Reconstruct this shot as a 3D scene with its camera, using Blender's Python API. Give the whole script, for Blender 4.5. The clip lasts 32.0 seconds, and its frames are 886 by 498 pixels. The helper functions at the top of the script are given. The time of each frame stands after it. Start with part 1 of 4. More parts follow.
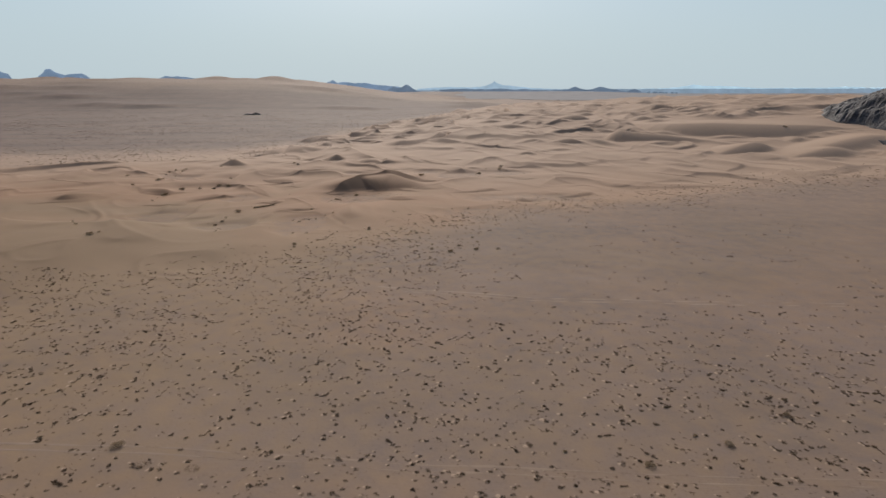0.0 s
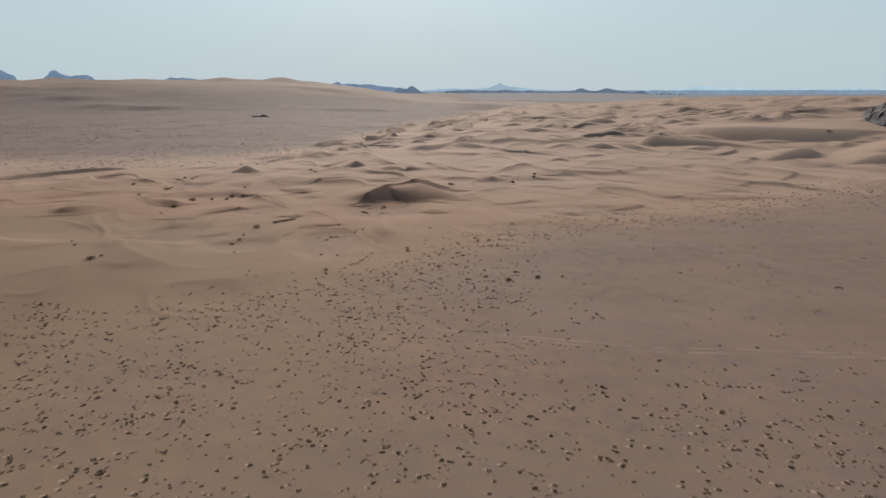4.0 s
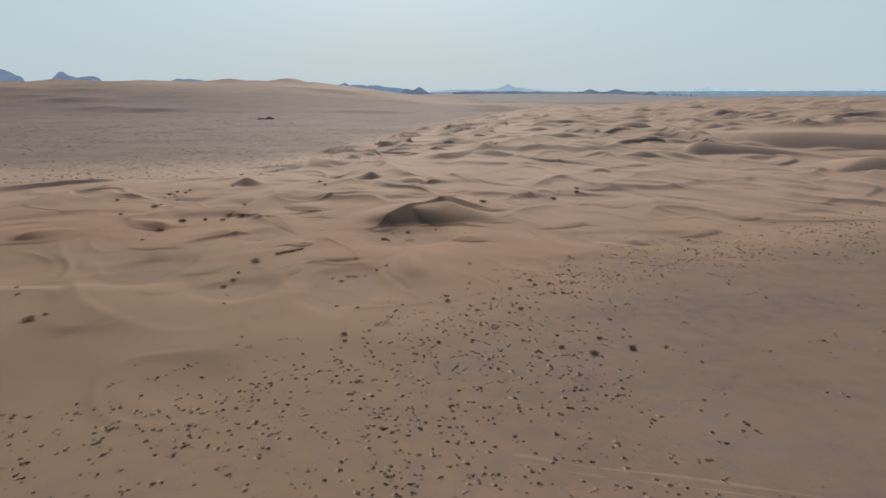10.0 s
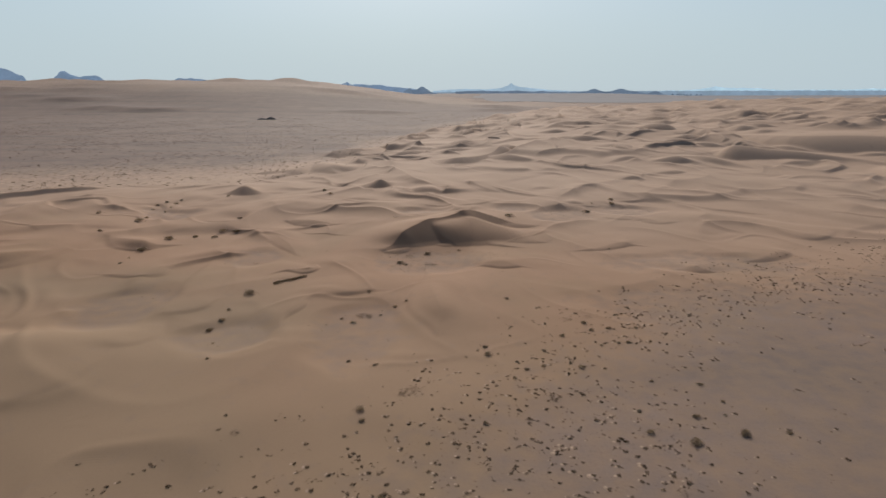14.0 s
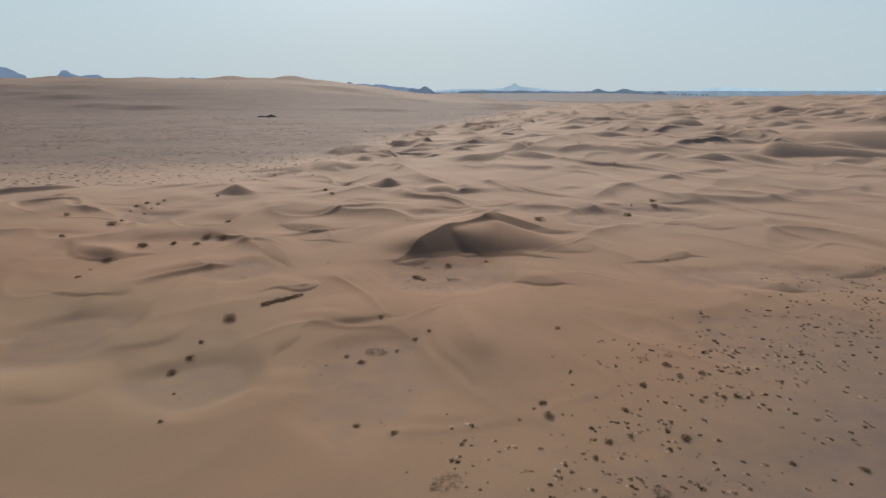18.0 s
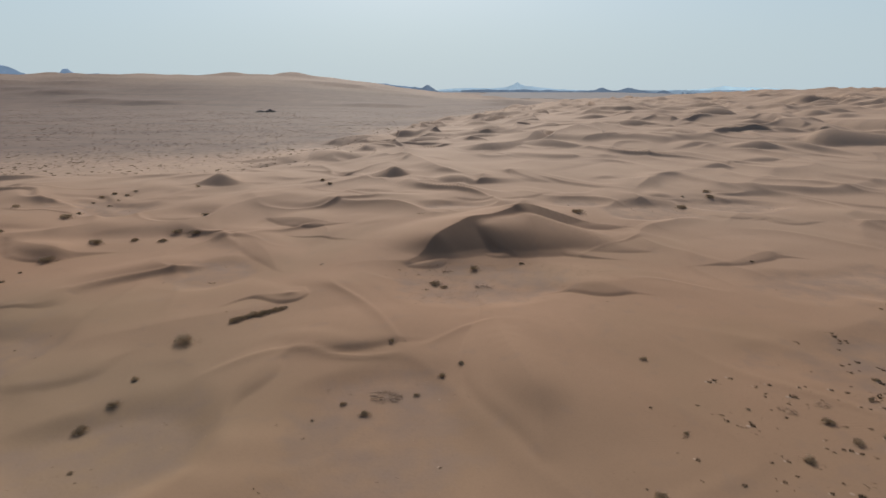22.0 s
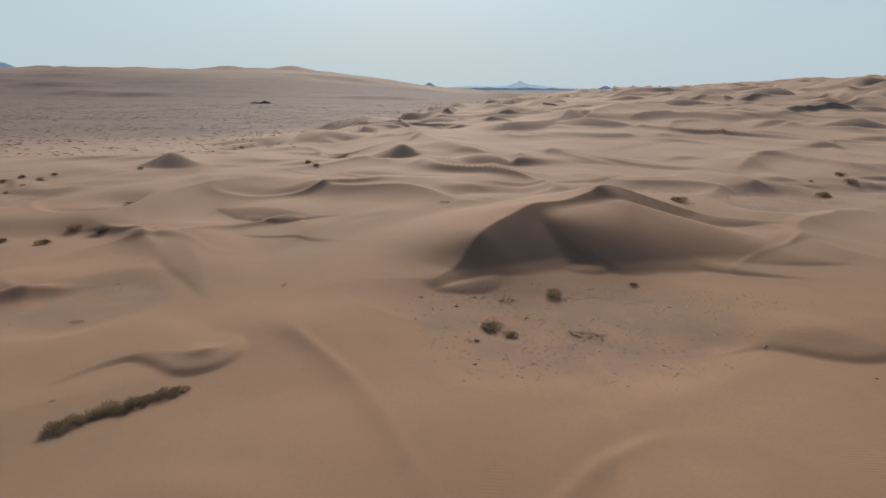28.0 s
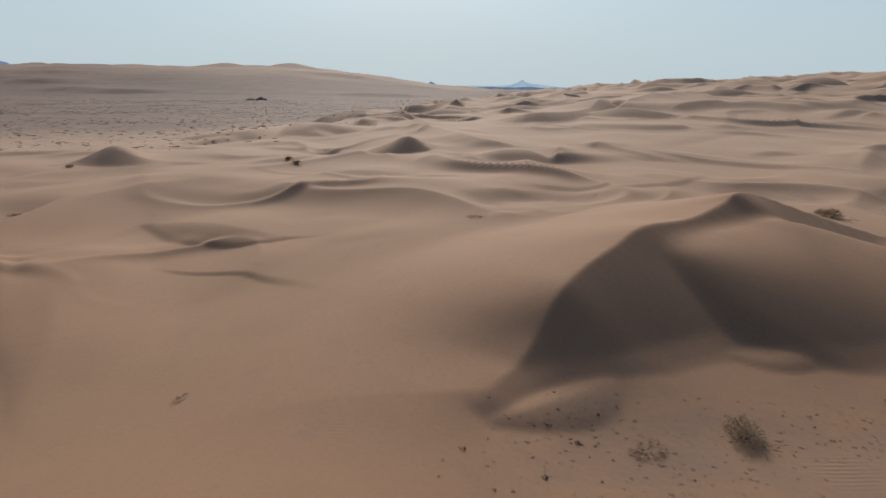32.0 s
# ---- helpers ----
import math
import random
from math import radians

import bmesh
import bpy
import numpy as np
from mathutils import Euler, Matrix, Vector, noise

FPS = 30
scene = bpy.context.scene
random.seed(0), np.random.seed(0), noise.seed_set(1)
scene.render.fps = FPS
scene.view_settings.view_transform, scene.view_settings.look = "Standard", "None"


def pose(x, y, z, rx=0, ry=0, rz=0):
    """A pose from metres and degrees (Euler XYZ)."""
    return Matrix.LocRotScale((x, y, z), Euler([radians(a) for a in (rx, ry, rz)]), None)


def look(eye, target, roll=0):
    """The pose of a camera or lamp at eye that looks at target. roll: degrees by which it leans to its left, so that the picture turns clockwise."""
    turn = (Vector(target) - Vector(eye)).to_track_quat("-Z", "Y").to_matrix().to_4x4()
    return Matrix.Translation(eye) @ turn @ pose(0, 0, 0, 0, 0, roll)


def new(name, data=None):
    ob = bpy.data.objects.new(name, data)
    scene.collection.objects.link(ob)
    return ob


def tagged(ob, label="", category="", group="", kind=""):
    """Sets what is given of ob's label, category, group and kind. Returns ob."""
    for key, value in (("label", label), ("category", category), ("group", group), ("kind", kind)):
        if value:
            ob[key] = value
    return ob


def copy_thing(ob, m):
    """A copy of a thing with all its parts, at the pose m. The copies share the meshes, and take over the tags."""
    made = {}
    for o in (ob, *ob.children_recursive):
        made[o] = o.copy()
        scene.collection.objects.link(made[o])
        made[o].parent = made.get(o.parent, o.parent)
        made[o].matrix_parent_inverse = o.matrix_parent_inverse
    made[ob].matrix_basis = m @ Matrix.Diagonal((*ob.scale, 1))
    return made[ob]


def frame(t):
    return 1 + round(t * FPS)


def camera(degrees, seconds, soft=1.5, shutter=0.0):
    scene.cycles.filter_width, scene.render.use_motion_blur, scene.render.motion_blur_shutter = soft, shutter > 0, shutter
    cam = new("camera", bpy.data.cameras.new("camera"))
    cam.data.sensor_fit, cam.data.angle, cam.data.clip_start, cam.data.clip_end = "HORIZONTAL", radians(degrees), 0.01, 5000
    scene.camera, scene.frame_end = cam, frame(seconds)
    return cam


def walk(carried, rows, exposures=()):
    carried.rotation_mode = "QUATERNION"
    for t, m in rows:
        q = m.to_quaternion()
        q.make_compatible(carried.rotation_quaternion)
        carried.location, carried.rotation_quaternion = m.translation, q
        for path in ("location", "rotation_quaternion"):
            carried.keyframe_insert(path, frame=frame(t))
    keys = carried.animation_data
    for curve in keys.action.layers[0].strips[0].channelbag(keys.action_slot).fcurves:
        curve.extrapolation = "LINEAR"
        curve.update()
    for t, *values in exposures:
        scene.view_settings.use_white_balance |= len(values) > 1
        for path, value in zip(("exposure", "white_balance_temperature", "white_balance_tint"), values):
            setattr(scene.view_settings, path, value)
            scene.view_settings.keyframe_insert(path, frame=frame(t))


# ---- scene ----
cam = camera(74.8, 32.0)
PATH = [
    (0.00, pose(5.288, -6.654, 38.820, 74.608, 0.106, -0.042)),
    (0.50, pose(3.520, -4.185, 38.787, 74.618, 0.141, 0.008)),
    (1.00, pose(1.821, -1.695, 38.751, 74.629, 0.167, 0.053)),
    (1.50, pose(0.197, 0.826, 38.745, 74.645, 0.178, 0.098)),
    (2.00, pose(-1.281, 3.402, 38.797, 74.665, 0.178, 0.142)),
    (2.50, pose(-2.662, 6.031, 38.883, 74.687, 0.168, 0.192)),
    (3.00, pose(-3.884, 8.698, 38.944, 74.706, 0.145, 0.236)),
    (3.50, pose(-5.018, 11.403, 39.003, 74.723, 0.121, 0.278)),
    (5.50, pose(-8.631, 22.436, 39.110, 74.777, 0.051, 0.478)),
    (6.00, pose(-9.407, 25.351, 39.156, 74.800, 0.046, 0.536)),
    (6.50, pose(-10.176, 28.272, 39.176, 74.821, 0.047, 0.596)),
    (7.00, pose(-10.911, 31.166, 39.169, 74.838, 0.059, 0.653)),
    (7.50, pose(-11.596, 34.032, 39.148, 74.849, 0.071, 0.706)),
    (8.00, pose(-12.255, 36.887, 39.161, 74.855, 0.084, 0.756)),
    (8.50, pose(-12.906, 39.744, 39.209, 74.856, 0.096, 0.802)),
    (9.00, pose(-13.563, 42.603, 39.282, 74.851, 0.108, 0.844)),
    (9.50, pose(-14.246, 45.489, 39.382, 74.843, 0.118, 0.883)),
    (10.00, pose(-14.974, 48.378, 39.455, 74.830, 0.128, 0.918)),
    (10.50, pose(-15.737, 51.285, 39.524, 74.820, 0.136, 0.951)),
    (11.00, pose(-16.558, 54.185, 39.550, 74.810, 0.143, 0.984)),
    (11.50, pose(-17.337, 57.113, 39.565, 74.803, 0.145, 1.012)),
    (12.00, pose(-18.095, 60.040, 39.546, 74.795, 0.140, 1.035)),
    (12.50, pose(-18.869, 63.001, 39.589, 74.791, 0.137, 1.059)),
    (13.00, pose(-19.624, 65.982, 39.632, 74.788, 0.132, 1.080)),
    (13.50, pose(-20.362, 68.984, 39.662, 74.787, 0.124, 1.104)),
    (14.00, pose(-21.065, 71.968, 39.602, 74.784, 0.114, 1.128)),
    (14.50, pose(-21.790, 74.962, 39.485, 74.783, 0.107, 1.154)),
    (16.50, pose(-24.425, 87.122, 37.691, 74.806, 0.077, 1.240)),
    (17.00, pose(-25.031, 90.198, 36.953, 74.811, 0.057, 1.271)),
    (17.50, pose(-25.686, 93.286, 36.157, 74.816, 0.040, 1.305)),
    (18.00, pose(-26.323, 96.342, 35.305, 74.821, 0.022, 1.338)),
    (18.50, pose(-26.981, 99.412, 34.442, 74.828, 0.007, 1.370)),
    (19.00, pose(-27.613, 102.468, 33.541, 74.838, -0.003, 1.402)),
    (19.50, pose(-28.210, 105.542, 32.629, 74.845, -0.007, 1.431)),
    (20.00, pose(-28.751, 108.657, 31.726, 74.848, -0.007, 1.456)),
    (20.50, pose(-29.259, 111.802, 30.811, 74.845, -0.006, 1.476)),
    (21.00, pose(-29.766, 114.986, 29.912, 74.837, -0.009, 1.492)),
    (21.50, pose(-30.266, 118.210, 29.031, 74.827, -0.017, 1.506)),
    (22.00, pose(-30.786, 121.480, 28.184, 74.819, -0.021, 1.521)),
    (22.50, pose(-31.287, 124.770, 27.344, 74.813, -0.019, 1.533)),
    (23.00, pose(-31.746, 128.077, 26.492, 74.809, -0.013, 1.541)),
    (23.50, pose(-32.181, 131.412, 25.621, 74.810, -0.007, 1.546)),
    (24.00, pose(-32.617, 134.792, 24.742, 74.813, -0.007, 1.550)),
    (24.50, pose(-33.100, 138.224, 23.853, 74.818, -0.009, 1.557)),
    (25.00, pose(-33.634, 141.703, 22.957, 74.824, -0.011, 1.567)),
    (25.50, pose(-34.205, 145.199, 22.057, 74.830, -0.013, 1.579)),
    (27.50, pose(-36.425, 159.115, 18.736, 74.794, -0.126, 1.627)),
    (28.00, pose(-36.966, 162.667, 17.995, 74.778, -0.166, 1.642)),
    (28.50, pose(-37.515, 166.226, 17.262, 74.762, -0.203, 1.659)),
    (29.00, pose(-38.020, 169.769, 16.544, 74.745, -0.232, 1.674)),
    (29.50, pose(-38.471, 173.298, 15.865, 74.734, -0.249, 1.689)),
    (30.00, pose(-38.865, 176.838, 15.268, 74.731, -0.252, 1.701)),
    (30.50, pose(-39.267, 180.432, 14.786, 74.733, -0.247, 1.714)),
    (31.00, pose(-39.696, 184.096, 14.423, 74.741, -0.238, 1.731)),
    (31.50, pose(-40.140, 187.801, 14.185, 74.753, -0.230, 1.752)),
    (32.00, pose(-40.579, 191.519, 14.040, 74.768, -0.226, 1.774)),
]
walk(cam, PATH)

# ---- light: a hazy sky with a veiled sun ahead ----
SUN_UP, SUN_ROUND = 32.5, -5.0
world = bpy.data.worlds.new("sky")
scene.world = world
world.use_nodes = True
wt = world.node_tree
sky = wt.nodes.new("ShaderNodeTexSky")
sky.sky_type = "NISHITA"
sky.sun_disc = False
sky.sun_elevation, sky.sun_rotation = radians(SUN_UP), radians(SUN_ROUND)
sky.dust_density, sky.air_density, sky.ozone_density = 1.0, 1.0, 3.0
veil = wt.nodes.new("ShaderNodeMix")
veil.data_type = "RGBA"
veil.inputs[7].default_value = (5.0, 6.1, 6.7, 1)
# the haze is thickest along the horizon
where = wt.nodes.new("ShaderNodeTexCoord")
split = wt.nodes.new("ShaderNodeSeparateXYZ")
wt.links.new(where.outputs["Generated"], split.inputs[0])
thick = wt.nodes.new("ShaderNodeMapRange")
thick.interpolation_type = "SMOOTHSTEP"
wt.links.new(split.outputs[2], thick.inputs[0])
for k, v in zip((1, 2, 3, 4), (0.0, 0.5, 0.96, 0.0)):
    thick.inputs[k].default_value = v
wt.links.new(thick.outputs[0], veil.inputs[0])
wt.links.new(sky.outputs[0], veil.inputs[6])
wt.links.new(veil.outputs[2], wt.nodes["Background"].inputs[0])
wt.nodes["Background"].inputs[1].default_value = 0.095
sun = new("sun", bpy.data.lights.new("sun", "SUN"))
sun.data.energy, sun.data.angle, sun.data.color = 5.1, radians(30), (1.0, 0.93, 0.84)
sun.matrix_world = look((math.sin(radians(SUN_ROUND)), math.cos(radians(SUN_ROUND)), math.tan(radians(SUN_UP))), (0, 0, 0))
scene.view_settings.exposure = 0.02

# ---- materials ----
def fresh(name, rough=0.9):
    m = bpy.data.materials.new(name)
    m.use_nodes = True
    b = m.node_tree.nodes["Principled BSDF"]
    b.inputs["Roughness"].default_value = rough
    b.inputs["Specular IOR Level"].default_value = 0.2
    return m, m.node_tree, b


def node(nt, kind, **sets):
    n = nt.nodes.new(kind)
    for key, value in sets.items():
        n.inputs[key.replace("_", " ")].default_value = value
    return n


def blend(nt, fac, one, two, mode="MIX"):
    n = nt.nodes.new("ShaderNodeMix")
    n.data_type, n.blend_type = "RGBA", mode
    for socket, value in zip((n.inputs[0], n.inputs[6], n.inputs[7]), (fac, one, two)):
        if isinstance(value, bpy.types.NodeSocket):
            nt.links.new(value, socket)
        else:
            socket.default_value = value if isinstance(value, float) else (*value, 1.0)
    return n.outputs[2]


def ramp(nt, source, low, high, a=0.0, b=1.0):
    n = nt.nodes.new("ShaderNodeMapRange")
    nt.links.new(source, n.inputs[0])
    for k, v in zip((1, 2, 3, 4), (low, high, a, b)):
        n.inputs[k].default_value = v
    return n.outputs[0]


def noise_at(nt, scale, detail=4.0, stretch=(1, 1, 1), turn=0.0):
    pos = nt.nodes.new("ShaderNodeNewGeometry")
    m = nt.nodes.new("ShaderNodeMapping")
    m.inputs["Scale"].default_value = stretch
    m.inputs["Rotation"].default_value = (0, 0, turn)
    nt.links.new(pos.outputs["Position"], m.inputs[0])
    n = node(nt, "ShaderNodeTexNoise", Scale=scale, Detail=detail)
    nt.links.new(m.outputs[0], n.inputs["Vector"])
    return n.outputs["Fac"]


def math_node(nt, op, a, b):
    n = nt.nodes.new("ShaderNodeMath")
    n.operation = op
    for socket, value in zip(n.inputs, (a, b)):
        if isinstance(value, bpy.types.NodeSocket):
            nt.links.new(value, socket)
        else:
            socket.default_value = value
    return n.outputs[0]




def ground_material():
    m, nt, b = fresh("desert_ground", 0.85)
    b.inputs["Specular IOR Level"].default_value = 0.05
    at = nt.nodes.new("ShaderNodeAttribute")
    at.attribute_name = "sand"
    tone = blend(nt, ramp(nt, noise_at(nt, 0.035, 3), 0.3, 0.7), (0.236, 0.141, 0.087), (0.262, 0.16, 0.101))
    tone = blend(nt, ramp(nt, noise_at(nt, 0.6, 5), 0.3, 0.75, 0.0, 0.25), tone, (0.225, 0.131, 0.08))
    tone = blend(nt, ramp(nt, noise_at(nt, 0.045, 3, (1, 1, 1), 0.7), 0.5, 0.72, 0.0, 0.55), tone, (0.205, 0.133, 0.08))
    # distance haze put into the sand colour
    painted_haze = nt.nodes.new("ShaderNodeAttribute")
    painted_haze.attribute_name = "pale"
    tone = blend(nt, ramp(nt, painted_haze.outputs["Fac"], 0.0, 1.0, 0.0, 0.8), tone, (0.34, 0.245, 0.178))
    # olive tone of the near sand, with some slope shade painted in
    dull = nt.nodes.new("ShaderNodeAttribute")
    dull.attribute_name = "olive"
    tone = blend(nt, ramp(nt, dull.outputs["Fac"], 0.0, 1.0, 0.0, 0.72), tone, (0.19, 0.137, 0.088))
    tone = blend(nt, ramp(nt, noise_at(nt, 5.0, 4), 0.45, 0.8, 0.0, 0.3), tone, (0.17, 0.11, 0.07))
    stone = blend(nt, ramp(nt, noise_at(nt, 0.05, 4), 0.35, 0.65), (0.15, 0.111, 0.091), (0.178, 0.129, 0.104))
    specks = ramp(nt, noise_at(nt, 2.4, 6), 0.56, 0.72, 0.0, 0.5)
    stone = blend(nt, specks, stone, (0.12, 0.088, 0.064))
    streak = ramp(nt, noise_at(nt, 0.02, 8, (0.3, 2.6, 1)), 0.46, 0.62, 0.0, 0.6)
    stone = blend(nt, streak, stone, (0.13, 0.1, 0.084))
    edge = math_node(nt, "ADD", at.outputs["Fac"], ramp(nt, noise_at(nt, 0.35, 5), 0.3, 0.7, -0.22, 0.22))
    nt.links.new(blend(nt, ramp(nt, edge, 0.1, 0.9), stone, tone), b.inputs["Base Color"])
    # wind ripples in patches, and fine grain
    pos = nt.nodes.new("ShaderNodeNewGeometry")
    w = node(nt, "ShaderNodeTexWave", Scale=1.3, Distortion=2.5, Detail=2.0, Detail_Scale=0.4)
    w.bands_direction = "Y"
    nt.links.new(pos.outputs["Position"], w.inputs["Vector"])
    where = ramp(nt, noise_at(nt, 0.13, 2), 0.62, 0.72)
    ripple = math_node(nt, "MULTIPLY", w.outputs["Fac"], where)
    ripple = math_node(nt, "MULTIPLY", ripple, 0.018)
    bare = math_node(nt, "SUBTRACT", 1.12, at.outputs["Fac"])
    coarse = math_node(nt, "MULTIPLY", math_node(nt, "MULTIPLY", noise_at(nt, 3.0, 5), 0.06), bare)
    bump = nt.nodes.new("ShaderNodeBump")
    bump.inputs["Strength"].default_value = 0.5
    bump.inputs["Distance"].default_value = 1.0
    nt.links.new(math_node(nt, "ADD", ripple, coarse), bump.inputs["Height"])
    nt.links.new(bump.outputs[0], b.inputs["Normal"])
    return m

# ---- ground: base level, dunes and the sheet ----
def ease(t):
    t = np.clip(t, 0.0, 1.0)
    return t * t * (3 - 2 * t)


def hashed(i, j, seed):
    n = (i.astype(np.int64) * 374761393 + j.astype(np.int64) * 668265263 + seed * 974711) & 0x7FFFFFFF
    n = ((n ^ (n >> 13)) * 1274126177) & 0x7FFFFFFF
    return ((n ^ (n >> 16)) & 0xFFFFF) / 1048575.0


def grain(x, y, size, seed):
    """Smooth value noise from 0 to 1 with cells of the given size."""
    u, v = x / size, y / size
    i, j = np.floor(u), np.floor(v)
    a, b = u - i, v - j
    a, b = a * a * a * (a * (a * 6 - 15) + 10), b * b * b * (b * (b * 6 - 15) + 10)
    p, q = hashed(i, j, seed), hashed(i + 1, j, seed)
    r, s = hashed(i, j + 1, seed), hashed(i + 1, j + 1, seed)
    return (p * (1 - a) + q * a) * (1 - b) + (r * (1 - a) + s * a) * b


def near_edge(x):
    """How far ahead the dunes begin, over x."""
    return np.interp(x, (-400, -95, -45, -20, 0, 39, 78, 147, 300, 600), (105, 108, 110, 136, 155, 184, 199, 234, 275, 300))


def west_edge(y):
    """The dune field's edge towards the gravel plain, over y."""
    return np.interp(y, (-200, 250, 281, 306, 320, 332, 369, 542, 750, 997, 1500, 3000),
                     (-900, -420, -225, -175, -125, -97, -87, -56, 29, 144, 500, 1500))


def field(x, y):
    """1 in the dune field, 0 on the gravel flats."""
    return ease((y - near_edge(x)) / 30 + 0.5) * ease((x - west_edge(y)) / 26 + 0.5) * (1 - ease((y - 1050) / 150))


PANS = ((-37, 165, 9, 15), (-27, 207, 13, 11), (-71, 213, 8, 8), (-60, 163, 8, 13), (-86, 176, 9, 17), (26, 178, 22, 12), (40, 205, 26, 9), (12, 252, 14, 9),
        (-118, 262, 14, 9), (-30, 258, 10, 6), (-2, 262, 8, 6), (35, 258, 12, 7))


def pans(x, y):
    """1 on the flat gravelly floors between the dunes."""
    out = np.zeros(np.shape(x))
    for px, py, rx, ry in PANS:
        r = np.hypot((x - px) / rx, (y - py) / ry) + 0.5 * (grain(x, y, 9, 31) - 0.5)
        out = np.maximum(out, 1 - ease((r - 0.55) / 0.6))
    return out


def base(x, y):
    z = 0.9 * ease((y - 212) / 45) * ease((x + 75) / 40) + 0.005 * np.clip(y - 260, 0, 640)
    z = z - 1.4 * ease((-x - 44) / 14) * ease((y - 150) / 20) * (1 - ease((y - 240) / 70)) * (1 - 0.6 * ease((-x - 112) / 20))
    z = z + 3.2 * ease((-x - 66) / 20) * ease((y - 85) / 50) * (1 - ease((y - 148) / 22))
    z = z - 0.7 * np.exp(-((x + 28) / 16) ** 2 - ((y - 207) / 11) ** 2) - 0.6 * np.exp(-((x + 38) / 10) ** 2 - ((y - 167) / 14) ** 2)
    out = 1 - ease((y - 700) / 500)
    z = z + 14.5 * ease((y - 230) / 260) * ease((x + 128 - 0.14 * (y - 380)) / 215) * out
    z = z + 10 * ease((x - 100) / 250) * ease((y - 300) / 200) * out
    rise = 9 + 56 * ease((150 - x) / 620) + 5 * (grain(x, y, 160, 5) - 0.5) + 9 * np.clip(grain(x, y, 110, 9) - 0.6, 0, 1)
    z = z + (rise - 5) * ease((y - 860) / 640) * ease((420 - x) / 300) * (1 - 0.97 * ease((y - 1750) / 900))
    z = z + 20 * ease((y - 2300) / 1700) * ease((x + 700) / 500) * ease((1700 - x) / 800)
    return z


class Relief:
    """Dunes, each a crest line with a steep face to its right hand and a long back to its left."""

    def __init__(self):
        self.dunes = []

    def add(self, crest, face=0.42, back=0.0, dome=0.6):
        c = np.array([(*p, face)[:4] for p in crest], float)
        # a rounded line through the crest points
        t = np.arange(len(c))
        fine = np.linspace(0, len(c) - 1, (len(c) - 1) * 4 + 1)
        m = np.gradient(c, axis=0) if len(c) > 2 else np.repeat(c[1:] - c[:1], 2, 0)
        k = np.minimum(fine.astype(int), len(c) - 2)
        f = (fine - t[k])[:, None]
        p = ((2 * f**3 - 3 * f**2 + 1) * c[k] + (f**3 - 2 * f**2 + f) * m[k]
             + (3 * f**2 - 2 * f**3) * c[k + 1] + (f**3 - f**2) * m[k + 1])
        p[:, 2] = np.maximum(p[:, 2], 0.02)
        top = p[:, 2].max()
        self.dunes.append((p, back or 5 * top + 5, dome))

    def height(self, x, y):
        total = np.zeros(x.shape)
        for p, back, dome in self.dunes:
            reach = max(back, 1.3 * p[:, 2].max() / p[:, 3].min()) + 1
            lo, hi = p.min(0) - reach, p.max(0) + reach
            m = (x > lo[0]) & (x < hi[0]) & (y > lo[1]) & (y < hi[1])
            if not m.any():
                continue
            qx, qy = x[m], y[m]
            best = np.full(qx.shape, 1e9)
            side, tall, face, weight = (np.zeros(qx.shape) for _ in range(4))
            for a, b in zip(p[:-1], p[1:]):
                dx, dy = b[0] - a[0], b[1] - a[1]
                n = math.hypot(dx, dy) + 1e-9
                u = np.clip(((qx - a[0]) * dx + (qy - a[1]) * dy) / (n * n), 0, 1)
                ox, oy = qx - a[0] - u * dx, qy - a[1] - u * dy
                d = ox * ox + oy * oy
                w = d < best
                best[w] = d[w]
                side[w] = ((ox * dy - oy * dx) / n)[w]
                pull = n * (d + 0.15) ** -2.5
                weight += pull
                tall += pull * (a[2] + u * (b[2] - a[2]))
                face += pull * (a[3] + u * (b[3] - a[3]))
            dist = np.sqrt(best)
            tall, face = tall / weight, face / weight
            lee = dist * face / np.maximum(tall, 0.05)
            # the face falls away roundly from a domed crest, straight from a sharp one, and ends at a clear foot
            a = 1 - (1 - dome) * lee - dome * lee ** 1.9
            a = np.where(a > 0.12, a, np.where(a > -0.12, (a + 0.12) ** 2 / 0.48, 0))
            s = np.clip(dist / back, 0, 1)
            b = dome * (0.5 + 0.5 * np.cos(math.pi * s)) + (1 - dome) * (1 - s) ** 1.7 * (1 + 0.6 * s)
            # past the ends of the crest the two sides are mixed
            mix = np.clip(0.5 + side / np.maximum(dist, 1e-6) * 0.75, 0, 1)
            h = tall * (a * mix + b * (1 - mix))
            h = np.maximum(h, 0)
            was = total[m]
            k = np.minimum(0.7, 0.6 * np.minimum(h, was)) + 1e-9
            total[m] = np.maximum(h, was) + np.maximum(k - np.abs(h - was), 0) ** 2 / (4 * k)
        return total


relief = Relief()
dune = relief.add
# the great dune: curved slip face, and the lower scarp of its front apron
dune(((-39.1, 216.1, 0.77, 0.5), (-38.4, 217.0, 0.97, 0.6), (-37.6, 218.0, 1.13, 0.62), (-36.5, 219.6, 1.90, 0.64), (-35.6, 221.0, 2.98, 0.64), (-34.7, 222.2, 3.73, 0.64), (-33.4, 224.0, 4.15, 0.62), (-30.8, 226.8, 4.79, 0.56), (-28.3, 229.4, 5.35, 0.6), (-24.1, 232.6, 5.10, 0.6), (-20.3, 236.1, 5.50, 0.6), (-18.7, 237.5, 6.00, 0.6), (-15.5, 240.5, 5.20, 0.45), (-9.0, 241.5, 3.00, 0.35), (-3.0, 240.5, 1.30, 0.3), (4.0, 238.0, 0.10, 0.25)), back=26, dome=0.05)
